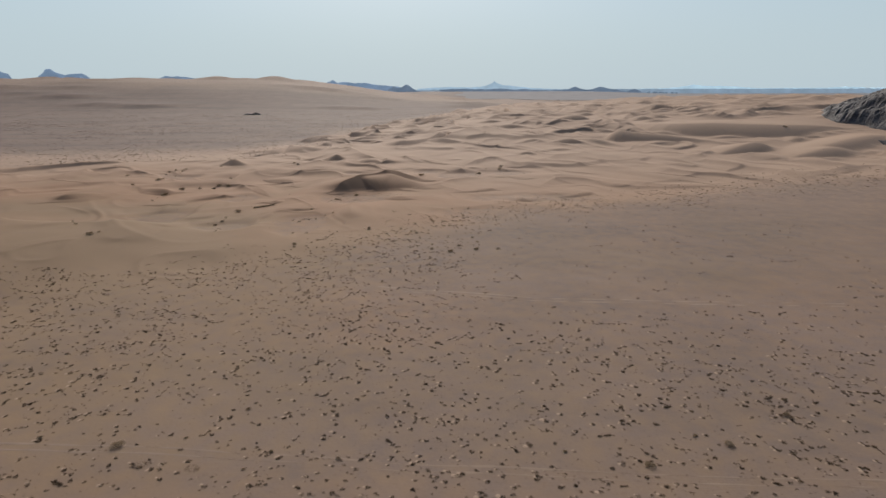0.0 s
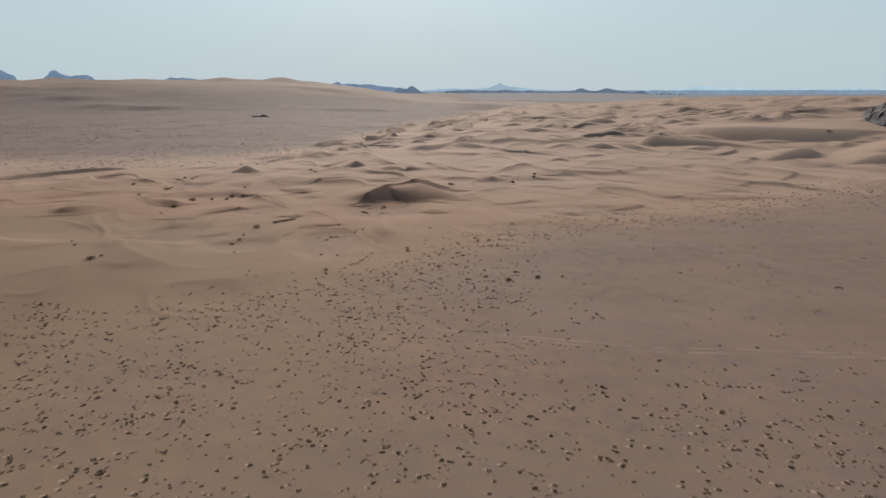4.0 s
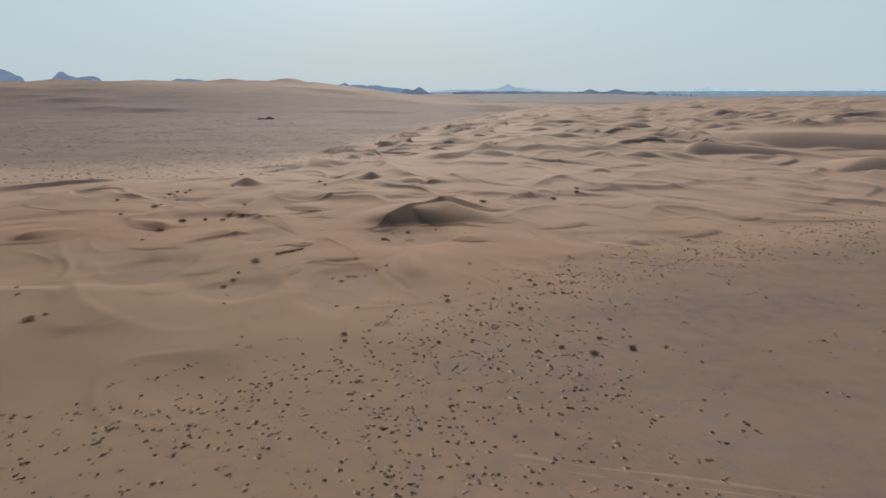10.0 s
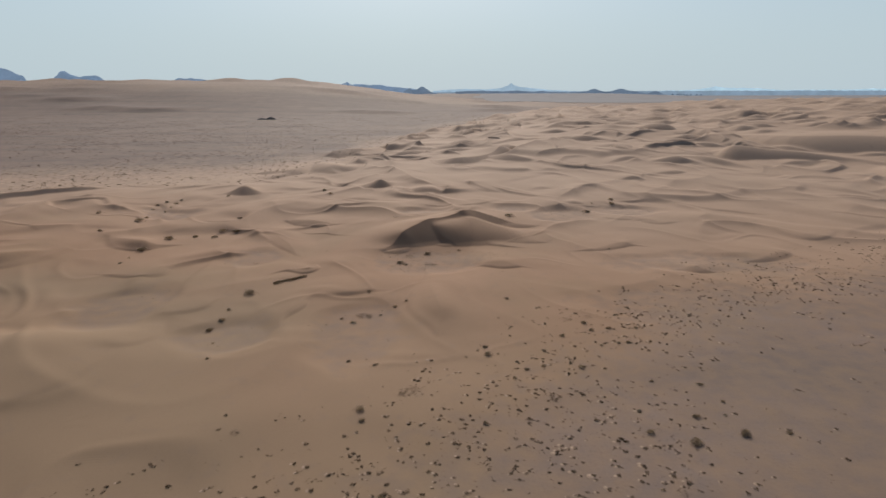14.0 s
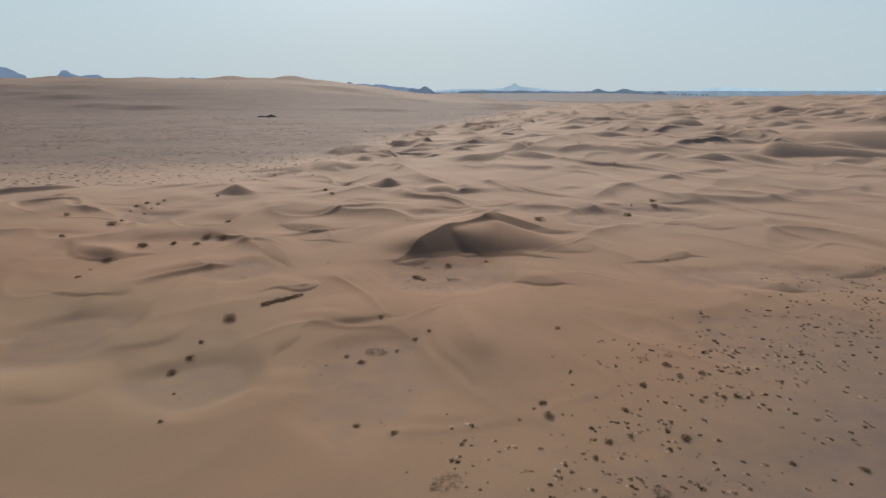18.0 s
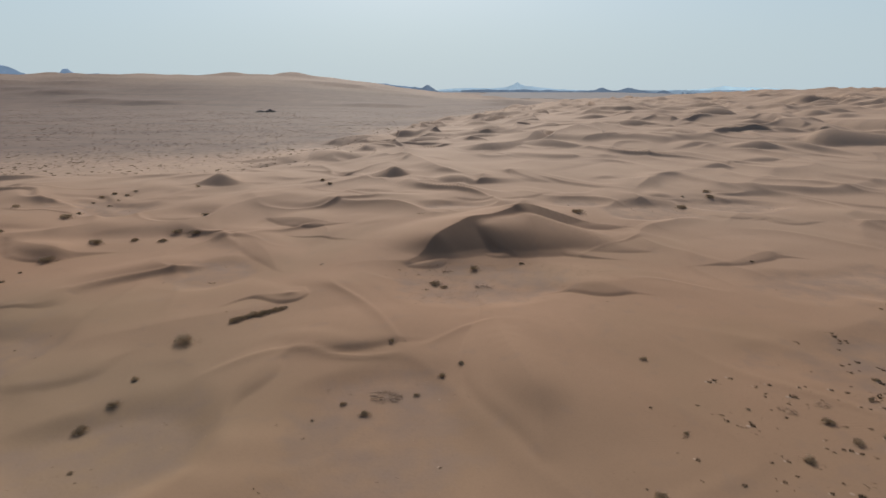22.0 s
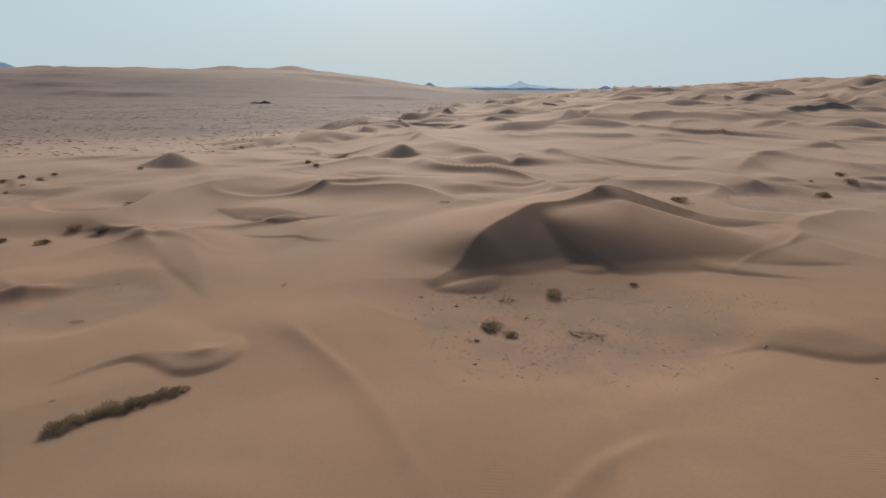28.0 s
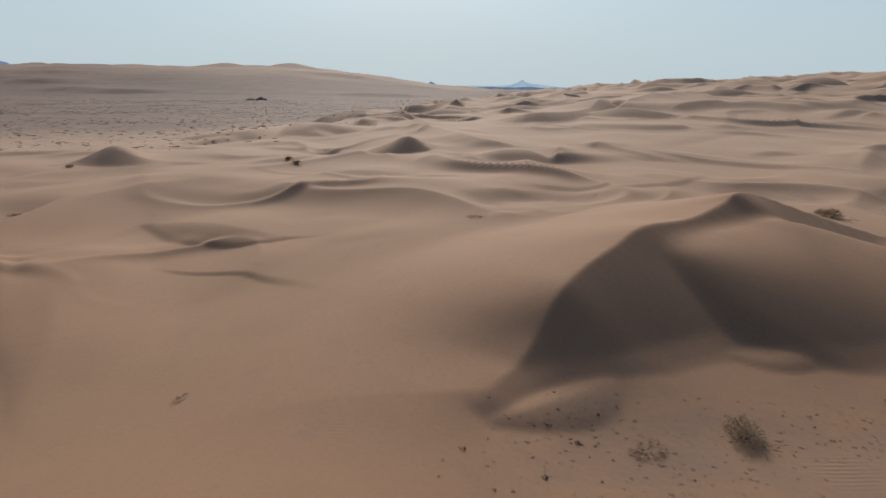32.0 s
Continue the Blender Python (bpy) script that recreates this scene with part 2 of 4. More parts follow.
dune(((-29.9, 225.9, 0.60, 0.9), (-27.9, 228.0, 3.90, 0.5), (-23.5, 230.0, 4.50, 0.31), (-19.7, 232.5, 4.50, 0.28), (-16.7, 233.9, 4.60, 0.27), (-12.0, 231.5, 3.60, 0.26), (-7.0, 229.0, 2.50, 0.25), (-1.0, 225.0, 1.00, 0.25), (4.0, 222.0, 0.10, 0.25)), back=12, dome=0.95)
dune(((-26.4, 221.3, 0.1), (-23.4, 220.3, 0.41), (-20.3, 222.5, 0.74), (-16.5, 223.4, 0.92), (-13.6, 223.2, 0.94), (-11.1, 221.8, 0.77), (-8.4, 219.8, 0.49), (-4.2, 218.1, 0.12), (0.8, 217.1, 0.03)), face=0.4, back=17, dome=0.8)
# dunes on the high ground
dune(((66.0, 522.0, 0.8), (83.0, 515.0, 4.0), (100.0, 512.0, 2.8), (118.0, 515.0, 0.8)), face=0.40, back=30)
dune(((244.0, 500.0, 0.8), (268.0, 512.0, 5.5), (284.0, 500.0, 1.2)), face=0.40, back=40)

# the western rim of the field
dune(((-107.0, 334.0, 0.2), (-102.0, 343.0, 1.5), (-97.0, 358.0, 1.6), (-92.0, 376.0, 1.6), (-88.0, 392.0, 1.2)), face=0.40, back=16)
dune(((-93.0, 372.0, 1.2), (-87.0, 361.0, 3.6), (-80.0, 347.0, 3.0), (-74.0, 339.5, 1.4), (-69.5, 341.0, 0.3)), face=0.42, back=22)
# the thin bright lip along the foot of the great slip face
dune(((-39.6, 214.4, 0.1), (-37.0, 215.3, 0.4), (-35.0, 216.3, 0.6), (-33.4, 217.6, 0.4), (-32.4, 218.6, 0.1)), face=0.3, back=2.2, dome=0.4)

# dunes on the skyline of the western rise
dune(((-640, 1490, 1), (-600, 1500, 6), (-555, 1502, 10), (-500, 1490, 2)), face=0.4, back=60, dome=0.4)
dune(((-470, 1500, 1), (-420, 1508, 10), (-380, 1500, 7), (-330, 1490, 1)), face=0.4, back=60, dome=0.4)
dune(((-1040, 1500, 1), (-985, 1512, 9), (-930, 1495, 2)), face=0.4, back=60, dome=0.4)
dune(((-800, 1480, 1), (-760, 1490, 3), (-700, 1480, 1)), face=0.4, back=60, dome=0.4)
# dunes on the eastern high ground
dune(((127.7, 422.2, 0.7), (139.9, 411.1, 2.1), (155.8, 381.9, 6.0), (184.7, 372.9, 7.1), (214.4, 367.8, 6.5), (246.3, 376.0, 4.1), (270.9, 379.2, 1.4)), face=0.34, back=75)
dune(((91.0, 372.5, 0.2), (102.4, 368.5, 0.5), (110.0, 363.1, 2.7), (114.9, 358.7, 5.8), (127.7, 353.7, 4.8), (142.9, 351.3, 3.9), (160.6, 344.9, 2.3), (174.7, 334.5, 1.6), (191.9, 328.2, 0.6)), face=0.42, back=25)
dune(((129.2, 317.1, 0.2), (138.1, 315.5, 0.6), (145.7, 312.7, 1.8), (154.9, 312.1, 0.6), (164.4, 311.9, 0.2)), face=0.42, back=22)
dune(((137.4, 309.0, 0.1), (147.9, 307.8, 0.4), (154.9, 306.1, 2.1), (170.4, 314.7, 4.8), (181.6, 319.4, 5.1), (192.0, 321.8, 1.8), (207.7, 323.6, 0.6)), face=0.40, back=25)
dune(((164.2, 290.6, 0.3), (181.0, 292.6, 0.8), (192.1, 295.1, 3.2), (213.4, 305.9, 4.7), (229.5, 309.9, 1.6)), face=0.40, back=30)
dune(((125.5, 305.3, 0.2), (133.9, 307.0, 0.6), (144.0, 311.1, 1.7), (152.2, 310.8, 1.1), (161.2, 310.7, 0.4)), face=0.36, back=20)
dune(((167.1, 294.1, 0.2), (184.6, 298.4, 0.5), (205.0, 308.4, 3.6), (234.6, 325.9, 5.2), (263.2, 343.7, 4.2), (279.8, 348.8, 1.5)), face=0.40, back=32)
dune(((207.9, 487.5, 0.4), (213.3, 481.6, 1.2), (219.4, 468.6, 3.0), (228.7, 462.2, 1.1), (239.4, 458.6, 0.4)), face=0.40, back=50)
dune(((258.1, 487.2, 0.3), (269.4, 482.8, 0.8), (280.5, 474.1, 3.4), (291.2, 458.6, 1.8), (299.3, 452.6, 0.6)), face=0.40, back=50)
dune(((175.1, 584.5, 0.3), (177.4, 579.7, 0.9), (192.5, 514.7, 1.2), (215.9, 496.4, 2.0), (223.8, 493.3, 0.7)), face=0.40, back=32)
# dunes between the flats and the high ground
dune(((-125.6, 296.3, 0.03), (-120.5, 295.5, 0.05), (-116.2, 294.8, 0.12), (-109.9, 293.7, 1.72), (-106.2, 293.9, 3.08), (-103.5, 294.9, 4.33), (-101.4, 293.8, 4.03), (-97.8, 293.6, 2.63), (-93.8, 297.4, 1.01), (-87.9, 298.8, 0.23), (-83.7, 299.8, 0.09), (-78.6, 301.0, 0.03)), face=0.45, back=34, dome=0.3)
dune(((-113.9, 261.4, 0.03), (-111.2, 259.2, 0.10), (-108.9, 257.5, 0.24), (-100.9, 251.2, 1.46), (-95.0, 249.1, 1.72), (-91.1, 250.8, 1.71), (-88.9, 257.7, 0.63), (-88.1, 260.4, 0.25), (-87.0, 263.7, 0.03)), face=0.4, back=36, dome=0.8)
dune(((-88.9, 239.2, 0.03), (-86.2, 239.7, 0.37), (-83.9, 240.0, 0.92), (-79.8, 240.7, 1.54), (-77.5, 247.3, 0.81), (-75.8, 253.8, 0.23), (-75.2, 256.0, 0.09), (-74.5, 258.7, 0.03)), face=0.42, back=22, dome=0.4)
dune(((-82.4, 254.5, 0.03), (-79.1, 254.0, 0.06), (-76.3, 253.6, 0.15), (-71.8, 253.0, 1.28), (-66.3, 250.3, 1.82), (-61.1, 248.2, 1.49), (-57.7, 248.0, 0.43), (-55.0, 247.7, 0.17), (-51.6, 247.5, 0.03)), face=0.4, back=28, dome=0.8)
dune(((-163.9, 289.1, 0.03), (-160.1, 288.5, 0.47), (-157.0, 288.1, 1.18), (-150.0, 287.1, 1.38), (-142.7, 285.5, 1.21), (-135.0, 285.3, 0.52), (-131.9, 285.2, 0.21), (-128.1, 285.1, 0.03)), face=0.35, back=28, dome=0.8)
dune(((-169.2, 320.2, 0.03), (-164.7, 318.3, 0.11), (-161.0, 316.7, 0.27), (-148.2, 311.0, 0.90), (-139.6, 311.6, 1.02), (-132.7, 315.1, 0.39), (-129.2, 316.9, 0.16), (-124.8, 319.2, 0.03)), face=0.35, back=28, dome=0.8)
dune(((-139.0, 193.0, 0.03), (-135.3, 198.3, 1.21), (-132.2, 202.7, 3.03), (-128.0, 208.7, 2.44), (-124.7, 214.5, 1.41), (-123.4, 222.1, 1.15), (-121.5, 232.5, 0.42), (-117.3, 237.4, 0.22), (-113.8, 241.5, 0.09), (-109.6, 246.4, 0.03)), face=0.4, back=26, dome=0.25)
dune(((-126.2, 237.7, 0.03), (-123.3, 235.3, 0.18), (-121.0, 233.3, 0.44), (-112.6, 226.1, 2.03), (-105.9, 222.7, 2.38), (-101.8, 223.7, 0.97), (-98.9, 224.5, 0.39), (-95.3, 225.5, 0.03)), face=0.45, back=13, dome=0.7)
dune(((-105.1, 198.4, 0.03), (-103.0, 198.0, 0.10), (-101.4, 197.6, 0.24), (-96.5, 196.6, 0.65), (-92.5, 196.5, 0.90), (-90.2, 197.8, 1.12), (-89.6, 200.3, 1.02), (-89.2, 201.9, 0.41), (-88.8, 204.0, 0.03)), face=0.4, back=18, dome=0.6)
dune(((-110.0, 421.2, 0.03), (-104.1, 423.4, 0.28), (-99.2, 425.2, 0.70), (-95.1, 426.6, 2.95), (-87.3, 423.0, 4.54), (-76.4, 416.1, 5.26), (-67.9, 435.2, 3.15), (-65.7, 440.0, 1.26), (-63.1, 445.8, 0.03)), face=0.4, back=48, dome=0.5)
dune(((-103.0, 398.5, 0.03), (-100.4, 392.8, 0.40), (-98.2, 388.2, 1.00), (-87.9, 366.0, 3.43), (-79.4, 352.2, 4.27), (-73.2, 353.1, 3.35), (-69.0, 366.8, 1.93), (-67.5, 371.7, 0.77), (-65.6, 377.7, 0.03)), face=0.4, back=31, dome=0.8)
dune(((-124.7, 357.4, 0.03), (-116.8, 354.5, 0.67), (-110.4, 352.0, 1.66), (-101.8, 348.8, 2.49), (-97.7, 356.6, 2.65), (-96.4, 376.6, 2.25), (-97.0, 398.7, 1.25), (-97.2, 405.6, 0.50), (-97.5, 414.0, 0.03)), face=0.4, back=34, dome=0.5)
dune(((-74.3, 381.2, 0.03), (-70.4, 375.1, 0.14), (-67.3, 370.1, 0.36), (-56.3, 352.9, 1.28), (-49.3, 345.2, 1.10), (-40.9, 337.7, 0.55), (-36.4, 333.8, 0.22), (-31.0, 329.1, 0.03)), face=0.4, back=28, dome=0.5)
dune(((-62.3, 381.6, 0.03), (-60.4, 379.1, 0.15), (-58.8, 377.0, 0.37), (-52.2, 368.2, 1.65), (-46.3, 363.3, 0.84), (-44.3, 361.6, 0.34), (-41.8, 359.6, 0.03)), face=0.4, back=22, dome=0.6)
dune(((-81.1, 316.5, 0.03), (-75.9, 315.3, 0.11), (-71.6, 314.3, 0.27), (-66.0, 313.0, 0.26), (-61.7, 308.2, 0.96), (-58.7, 305.1, 1.63), (-54.0, 301.4, 3.28), (-50.3, 300.8, 4.46), (-46.0, 300.0, 1.78), (-40.7, 299.1, 0.03)), face=0.45, back=28, dome=0.3)
dune(((-92.3, 330.5, 0.03), (-88.5, 328.3, 0.11), (-85.5, 326.5, 0.28), (-78.9, 322.6, 0.68), (-70.3, 316.9, 0.91), (-64.3, 313.3, 0.49), (-61.3, 311.5, 0.20), (-57.6, 309.3, 0.03)), face=0.4, back=31, dome=0.6)
dune(((-82.9, 284.3, 0.03), (-78.0, 283.6, 0.08), (-73.9, 283.1, 0.19), (-67.8, 282.3, 0.84), (-61.7, 281.4, 1.56), (-55.8, 280.4, 1.93), (-49.5, 276.3, 1.59), (-46.0, 275.8, 0.66), (-42.0, 275.3, 0.26), (-37.0, 274.7, 0.03)), face=0.4, back=28, dome=0.85)
dune(((-46.4, 299.2, 0.03), (-43.7, 297.4, 0.09), (-41.5, 295.9, 0.22), (-36.0, 292.1, 2.12), (-32.1, 291.3, 2.65), (-28.3, 290.3, 2.32), (-25.2, 291.5, 1.02), (-22.8, 292.5, 0.41), (-19.8, 293.6, 0.03)), face=0.4, back=31, dome=0.85)
dune(((-22.2, 297.5, 0.03), (-20.3, 299.5, 0.09), (-18.7, 301.1, 0.23), (-16.6, 303.3, 1.30), (-14.6, 304.0, 2.28), (-12.2, 299.4, 1.71), (-9.0, 293.5, 1.42), (-6.3, 291.5, 0.84), (-4.5, 290.1, 0.34), (-2.2, 288.5, 0.03)), face=0.5, back=34, dome=0.15)
dune(((-23.8, 350.8, 0.03), (-19.4, 347.9, 0.11), (-15.8, 345.6, 0.29), (-11.1, 342.5, 1.52), (-4.2, 335.3, 2.09), (2.6, 330.2, 2.25), (10.0, 329.8, 2.10), (14.2, 329.6, 0.84), (19.5, 329.4, 0.03)), face=0.4, back=34, dome=0.6)
dune(((-39.6, 380.9, 0.03), (-36.0, 375.1, 0.21), (-33.1, 370.3, 0.52), (-26.6, 359.9, 2.47), (-20.4, 355.9, 3.67), (-11.5, 360.3, 3.17), (-2.8, 370.7, 2.83), (0.2, 376.6, 3.57), (3.9, 383.8, 4.44), (6.5, 388.8, 1.78), (9.7, 394.9, 0.03)), face=0.42, back=48, dome=0.3)
dune(((-58.4, 483.6, 0.03), (-55.1, 474.8, 0.43), (-52.5, 467.6, 1.09), (-42.0, 439.6, 2.76), (-30.5, 426.5, 2.86), (-23.7, 421.7, 2.11), (-17.4, 417.2, 0.85), (-9.8, 411.7, 0.03)), face=0.35, back=48, dome=0.7)
dune(((-27.0, 446.2, 0.03), (-24.9, 441.4, 0.37), (-23.2, 437.5, 0.92), (-19.3, 428.8, 3.68), (-14.2, 421.2, 4.31), (-5.4, 428.6, 2.50), (5.8, 440.1, 1.56), (8.7, 443.2, 0.63), (12.3, 446.9, 0.03)), face=0.35, back=48, dome=0.7)
dune(((16.6, 525.3, 0.03), (16.8, 513.0, 0.49), (17.0, 502.9, 1.22), (17.5, 461.5, 2.19), (21.5, 440.4, 2.18), (31.5, 433.2, 1.65), (39.7, 427.2, 0.66), (49.6, 420.0, 0.03)), face=0.35, back=48, dome=0.6)
dune(((31.1, 546.3, 0.03), (31.6, 538.3, 0.52), (31.9, 531.7, 1.30), (34.1, 493.5, 3.16), (39.3, 485.9, 2.20), (43.0, 480.5, 0.88), (47.6, 473.9, 0.03)), face=0.3, back=48, dome=0.7)
dune(((36.6, 433.9, 0.03), (37.4, 430.7, 0.32), (38.1, 428.0, 0.80), (41.2, 416.8, 2.67), (46.1, 415.5, 2.77), (55.6, 420.8, 2.06), (57.9, 422.2, 0.82), (60.9, 423.8, 0.03)), face=0.35, back=48, dome=0.7)
dune(((25.8, 384.6, 0.03), (29.2, 384.3, 0.14), (31.9, 384.0, 0.34), (33.9, 383.9, 1.66), (35.4, 382.1, 2.49), (36.5, 376.1, 2.50), (40.3, 369.6, 1.87), (43.4, 368.4, 0.62), (45.9, 367.4, 0.25), (49.0, 366.2, 0.03)), face=0.45, back=42, dome=0.3)
dune(((51.6, 366.8, 0.03), (53.9, 370.0, 0.13), (55.8, 372.6, 0.32), (59.4, 377.5, 2.00), (62.0, 380.0, 3.18), (62.8, 374.3, 3.23), (66.3, 368.9, 2.58), (72.4, 370.0, 1.25), (75.5, 370.6, 0.50), (79.3, 371.4, 0.03)), face=0.45, back=36, dome=0.3)
dune(((79.5, 444.8, 0.03), (85.7, 444.5, 0.35), (90.8, 444.3, 0.88), (96.7, 444.0, 3.70), (103.3, 443.2, 5.15), (110.0, 442.4, 4.90), (115.1, 443.6, 2.81), (120.1, 444.8, 1.12), (126.2, 446.2, 0.03)), face=0.35, back=56, dome=0.8)
dune(((111.2, 448.8, 0.03), (113.0, 446.6, 0.53), (114.5, 444.8, 1.32), (119.8, 438.3, 1.80), (130.8, 446.2, 1.52), (132.7, 447.6, 0.61), (135.0, 449.2, 0.03)), face=0.35, back=48, dome=0.7)
dune(((52.9, 313.7, 0.03), (56.5, 314.7, 0.13), (59.4, 315.5, 0.34), (64.1, 316.8, 1.80), (69.5, 317.5, 2.34), (75.3, 318.6, 1.98), (80.3, 319.4, 0.46), (83.2, 319.8, 0.19), (86.9, 320.4, 0.03)), face=0.4, back=31, dome=0.6)
dune(((36.3, 299.6, 0.03), (39.0, 301.3, 0.08), (41.3, 302.6, 0.21), (45.3, 305.1, 1.50), (48.3, 306.6, 2.34), (51.2, 307.7, 2.63), (54.2, 306.8, 1.95), (58.1, 307.8, 0.44), (60.6, 308.4, 0.18), (63.7, 309.2, 0.03)), face=0.42, back=31, dome=0.4)
dune(((28.9, 320.5, 0.03), (31.7, 319.6, 0.13), (34.1, 318.9, 0.32), (38.7, 317.5, 0.85), (45.9, 318.1, 1.01), (51.4, 318.7, 0.32), (53.8, 319.0, 0.13), (56.8, 319.3, 0.03)), face=0.35, back=34, dome=0.7)
dune(((-3.9, 288.6, 0.03), (-0.4, 289.3, 0.12), (2.5, 289.9, 0.29), (7.2, 290.9, 0.98), (11.2, 292.2, 1.77), (14.0, 291.5, 1.71), (17.8, 289.1, 1.08), (22.9, 286.4, 0.38), (25.5, 285.1, 0.15), (28.6, 283.4, 0.03)), face=0.4, back=34, dome=0.4)
dune(((12.2, 261.4, 0.03), (13.9, 263.3, 0.16), (15.4, 264.8, 0.41), (17.2, 266.7, 1.57), (19.2, 267.2, 2.11), (21.6, 266.7, 1.81), (23.2, 265.8, 1.23), (25.0, 264.7, 0.49), (27.2, 263.5, 0.03)), face=0.4, back=25, dome=0.8)
dune(((32.4, 244.8, 0.03), (33.7, 245.6, 0.11), (34.9, 246.2, 0.27), (36.3, 247.1, 1.07), (38.3, 245.0, 1.25), (40.5, 243.4, 0.91), (43.6, 243.3, 0.52), (44.9, 243.2, 0.21), (46.5, 243.2, 0.03)), face=0.38, back=25, dome=0.6)
dune(((25.2, 349.9, 0.03), (26.7, 349.0, 0.20), (28.0, 348.3, 0.51), (33.2, 345.4, 1.20), (38.2, 345.3, 0.50), (39.6, 345.2, 0.20), (41.5, 345.2, 0.03)), face=0.35, back=36, dome=0.7)
dune(((11.0, 327.6, 0.03), (13.0, 328.3, 0.19), (14.7, 328.9, 0.46), (19.4, 330.5, 1.75), (23.1, 330.4, 1.50), (26.0, 330.6, 0.46), (27.8, 330.8, 0.19), (29.9, 331.0, 0.03)), face=0.35, back=36, dome=0.7)
dune(((3.4, 335.7, 0.03), (4.8, 333.8, 0.29), (5.9, 332.3, 0.72), (8.3, 328.9, 1.92), (11.4, 329.1, 0.70), (13.3, 329.2, 0.28), (15.6, 329.3, 0.03)), face=0.35, back=31, dome=0.7)
dune(((67.7, 432.3, 0.03), (69.0, 430.0, 0.32), (70.1, 428.2, 0.79), (74.3, 421.2, 2.12), (84.0, 422.0, 1.34), (86.1, 422.2, 0.53), (88.7, 422.4, 0.03)), face=0.35, back=48, dome=0.7)
dune(((70.4, 354.4, 0.03), (72.8, 354.6, 0.16), (74.8, 354.8, 0.39), (81.5, 355.3, 1.31), (88.7, 356.4, 0.53), (90.7, 356.7, 0.21), (93.1, 357.1, 0.03)), face=0.35, back=36, dome=0.7)
dune(((57.4, 285.4, 0.03), (59.1, 286.1, 0.22), (60.5, 286.7, 0.54), (62.5, 287.5, 1.54), (66.1, 286.6, 1.29), (70.0, 285.8, 0.45), (71.5, 285.4, 0.18), (73.3, 285.0, 0.03)), face=0.35, back=31, dome=0.7)
dune(((137.8, 425.6, 0.03), (137.1, 423.1, 0.31), (136.5, 421.1, 0.78), (134.2, 412.8, 1.49), (134.9, 406.5, 0.72), (135.2, 404.4, 0.29), (135.5, 401.9, 0.03)), face=0.4, back=39, dome=0.4)
dune(((72.5, 295.4, 0.03), (73.1, 294.5, 0.19), (73.6, 293.8, 0.48), (75.2, 291.6, 0.47), (76.7, 288.4, 0.37), (77.1, 287.7, 0.15), (77.6, 286.7, 0.03)), face=0.35, back=28, dome=0.7)
dune(((-64.9, 193.4, 0.03), (-64.0, 195.3, 0.04), (-63.3, 196.8, 0.09), (-62.1, 199.3, 0.25), (-60.5, 200.8, 0.46), (-57.8, 200.7, 1.08), (-55.4, 200.1, 1.65), (-54.2, 201.0, 1.38), (-53.8, 204.1, 0.24), (-53.5, 205.8, 0.09), (-53.2, 207.9, 0.03)), face=0.6, back=12, dome=0.25)
dune(((-51.8, 181.1, 0.03), (-49.9, 181.6, 0.19), (-48.4, 182.0, 0.48), (-45.5, 182.7, 0.90), (-42.5, 183.7, 0.91), (-39.4, 184.1, 0.66), (-37.6, 184.0, 0.28), (-36.0, 183.9, 0.11), (-34.1, 183.8, 0.03)), face=0.3, back=13, dome=0.8)
dune(((-18.3, 201.3, 0.03), (-16.6, 202.0, 0.10), (-15.2, 202.6, 0.25), (-13.0, 203.6, 1.19), (-10.3, 203.4, 1.53), (-7.9, 202.2, 1.14), (-5.8, 201.2, 0.33), (-4.4, 200.6, 0.13), (-2.7, 199.8, 0.03)), face=0.3, back=14, dome=0.85)
dune(((7.0, 213.6, 0.03), (9.5, 214.3, 0.09), (11.6, 214.9, 0.24), (15.2, 215.9, 0.62), (20.4, 219.5, 1.05), (24.0, 221.4, 1.14), (25.5, 220.8, 0.51), (27.5, 220.1, 0.20), (30.0, 219.2, 0.03)), face=0.38, back=15, dome=0.5)
dune(((-79.5, 169.4, 0.03), (-78.1, 170.7, 0.08), (-76.9, 171.7, 0.20), (-74.9, 173.6, 0.66), (-72.8, 175.5, 0.99), (-70.7, 177.5, 0.86), (-69.3, 179.5, 0.34), (-68.4, 180.8, 0.13), (-67.3, 182.3, 0.03)), face=0.3, back=15, dome=0.6)
dune(((-75.6, 152.1, 0.03), (-75.4, 154.0, 0.35), (-75.2, 155.5, 0.89), (-74.9, 159.0, 1.03), (-74.6, 162.1, 1.07), (-74.0, 166.1, 0.47), (-73.8, 167.6, 0.19), (-73.5, 169.4, 0.03)), face=0.25, back=18, dome=0.6)
dune(((-78.7, 128.5, 0.03), (-77.9, 131.1, 0.07), (-77.3, 133.1, 0.17), (-76.5, 136.1, 0.35), (-75.0, 139.6, 0.44), (-73.7, 144.0, 0.41), (-73.3, 147.7, 0.21), (-73.2, 149.9, 0.08), (-73.0, 152.5, 0.03)), face=0.25, back=18, dome=0.4)
dune(((23.2, 249.6, 0.03), (24.4, 249.3, 0.12), (25.4, 248.9, 0.30), (28.0, 248.2, 0.81), (32.7, 247.4, 0.45), (33.7, 247.2, 0.18), (35.0, 247.0, 0.03)), face=0.3, back=15, dome=0.7)
dune(((28.0, 199.5, 0.03), (29.4, 199.6, 0.14), (30.5, 199.7, 0.36), (33.2, 199.9, 1.15), (36.3, 199.0, 0.58), (37.4, 198.7, 0.23), (38.7, 198.3, 0.03)), face=0.3, back=13, dome=0.8)
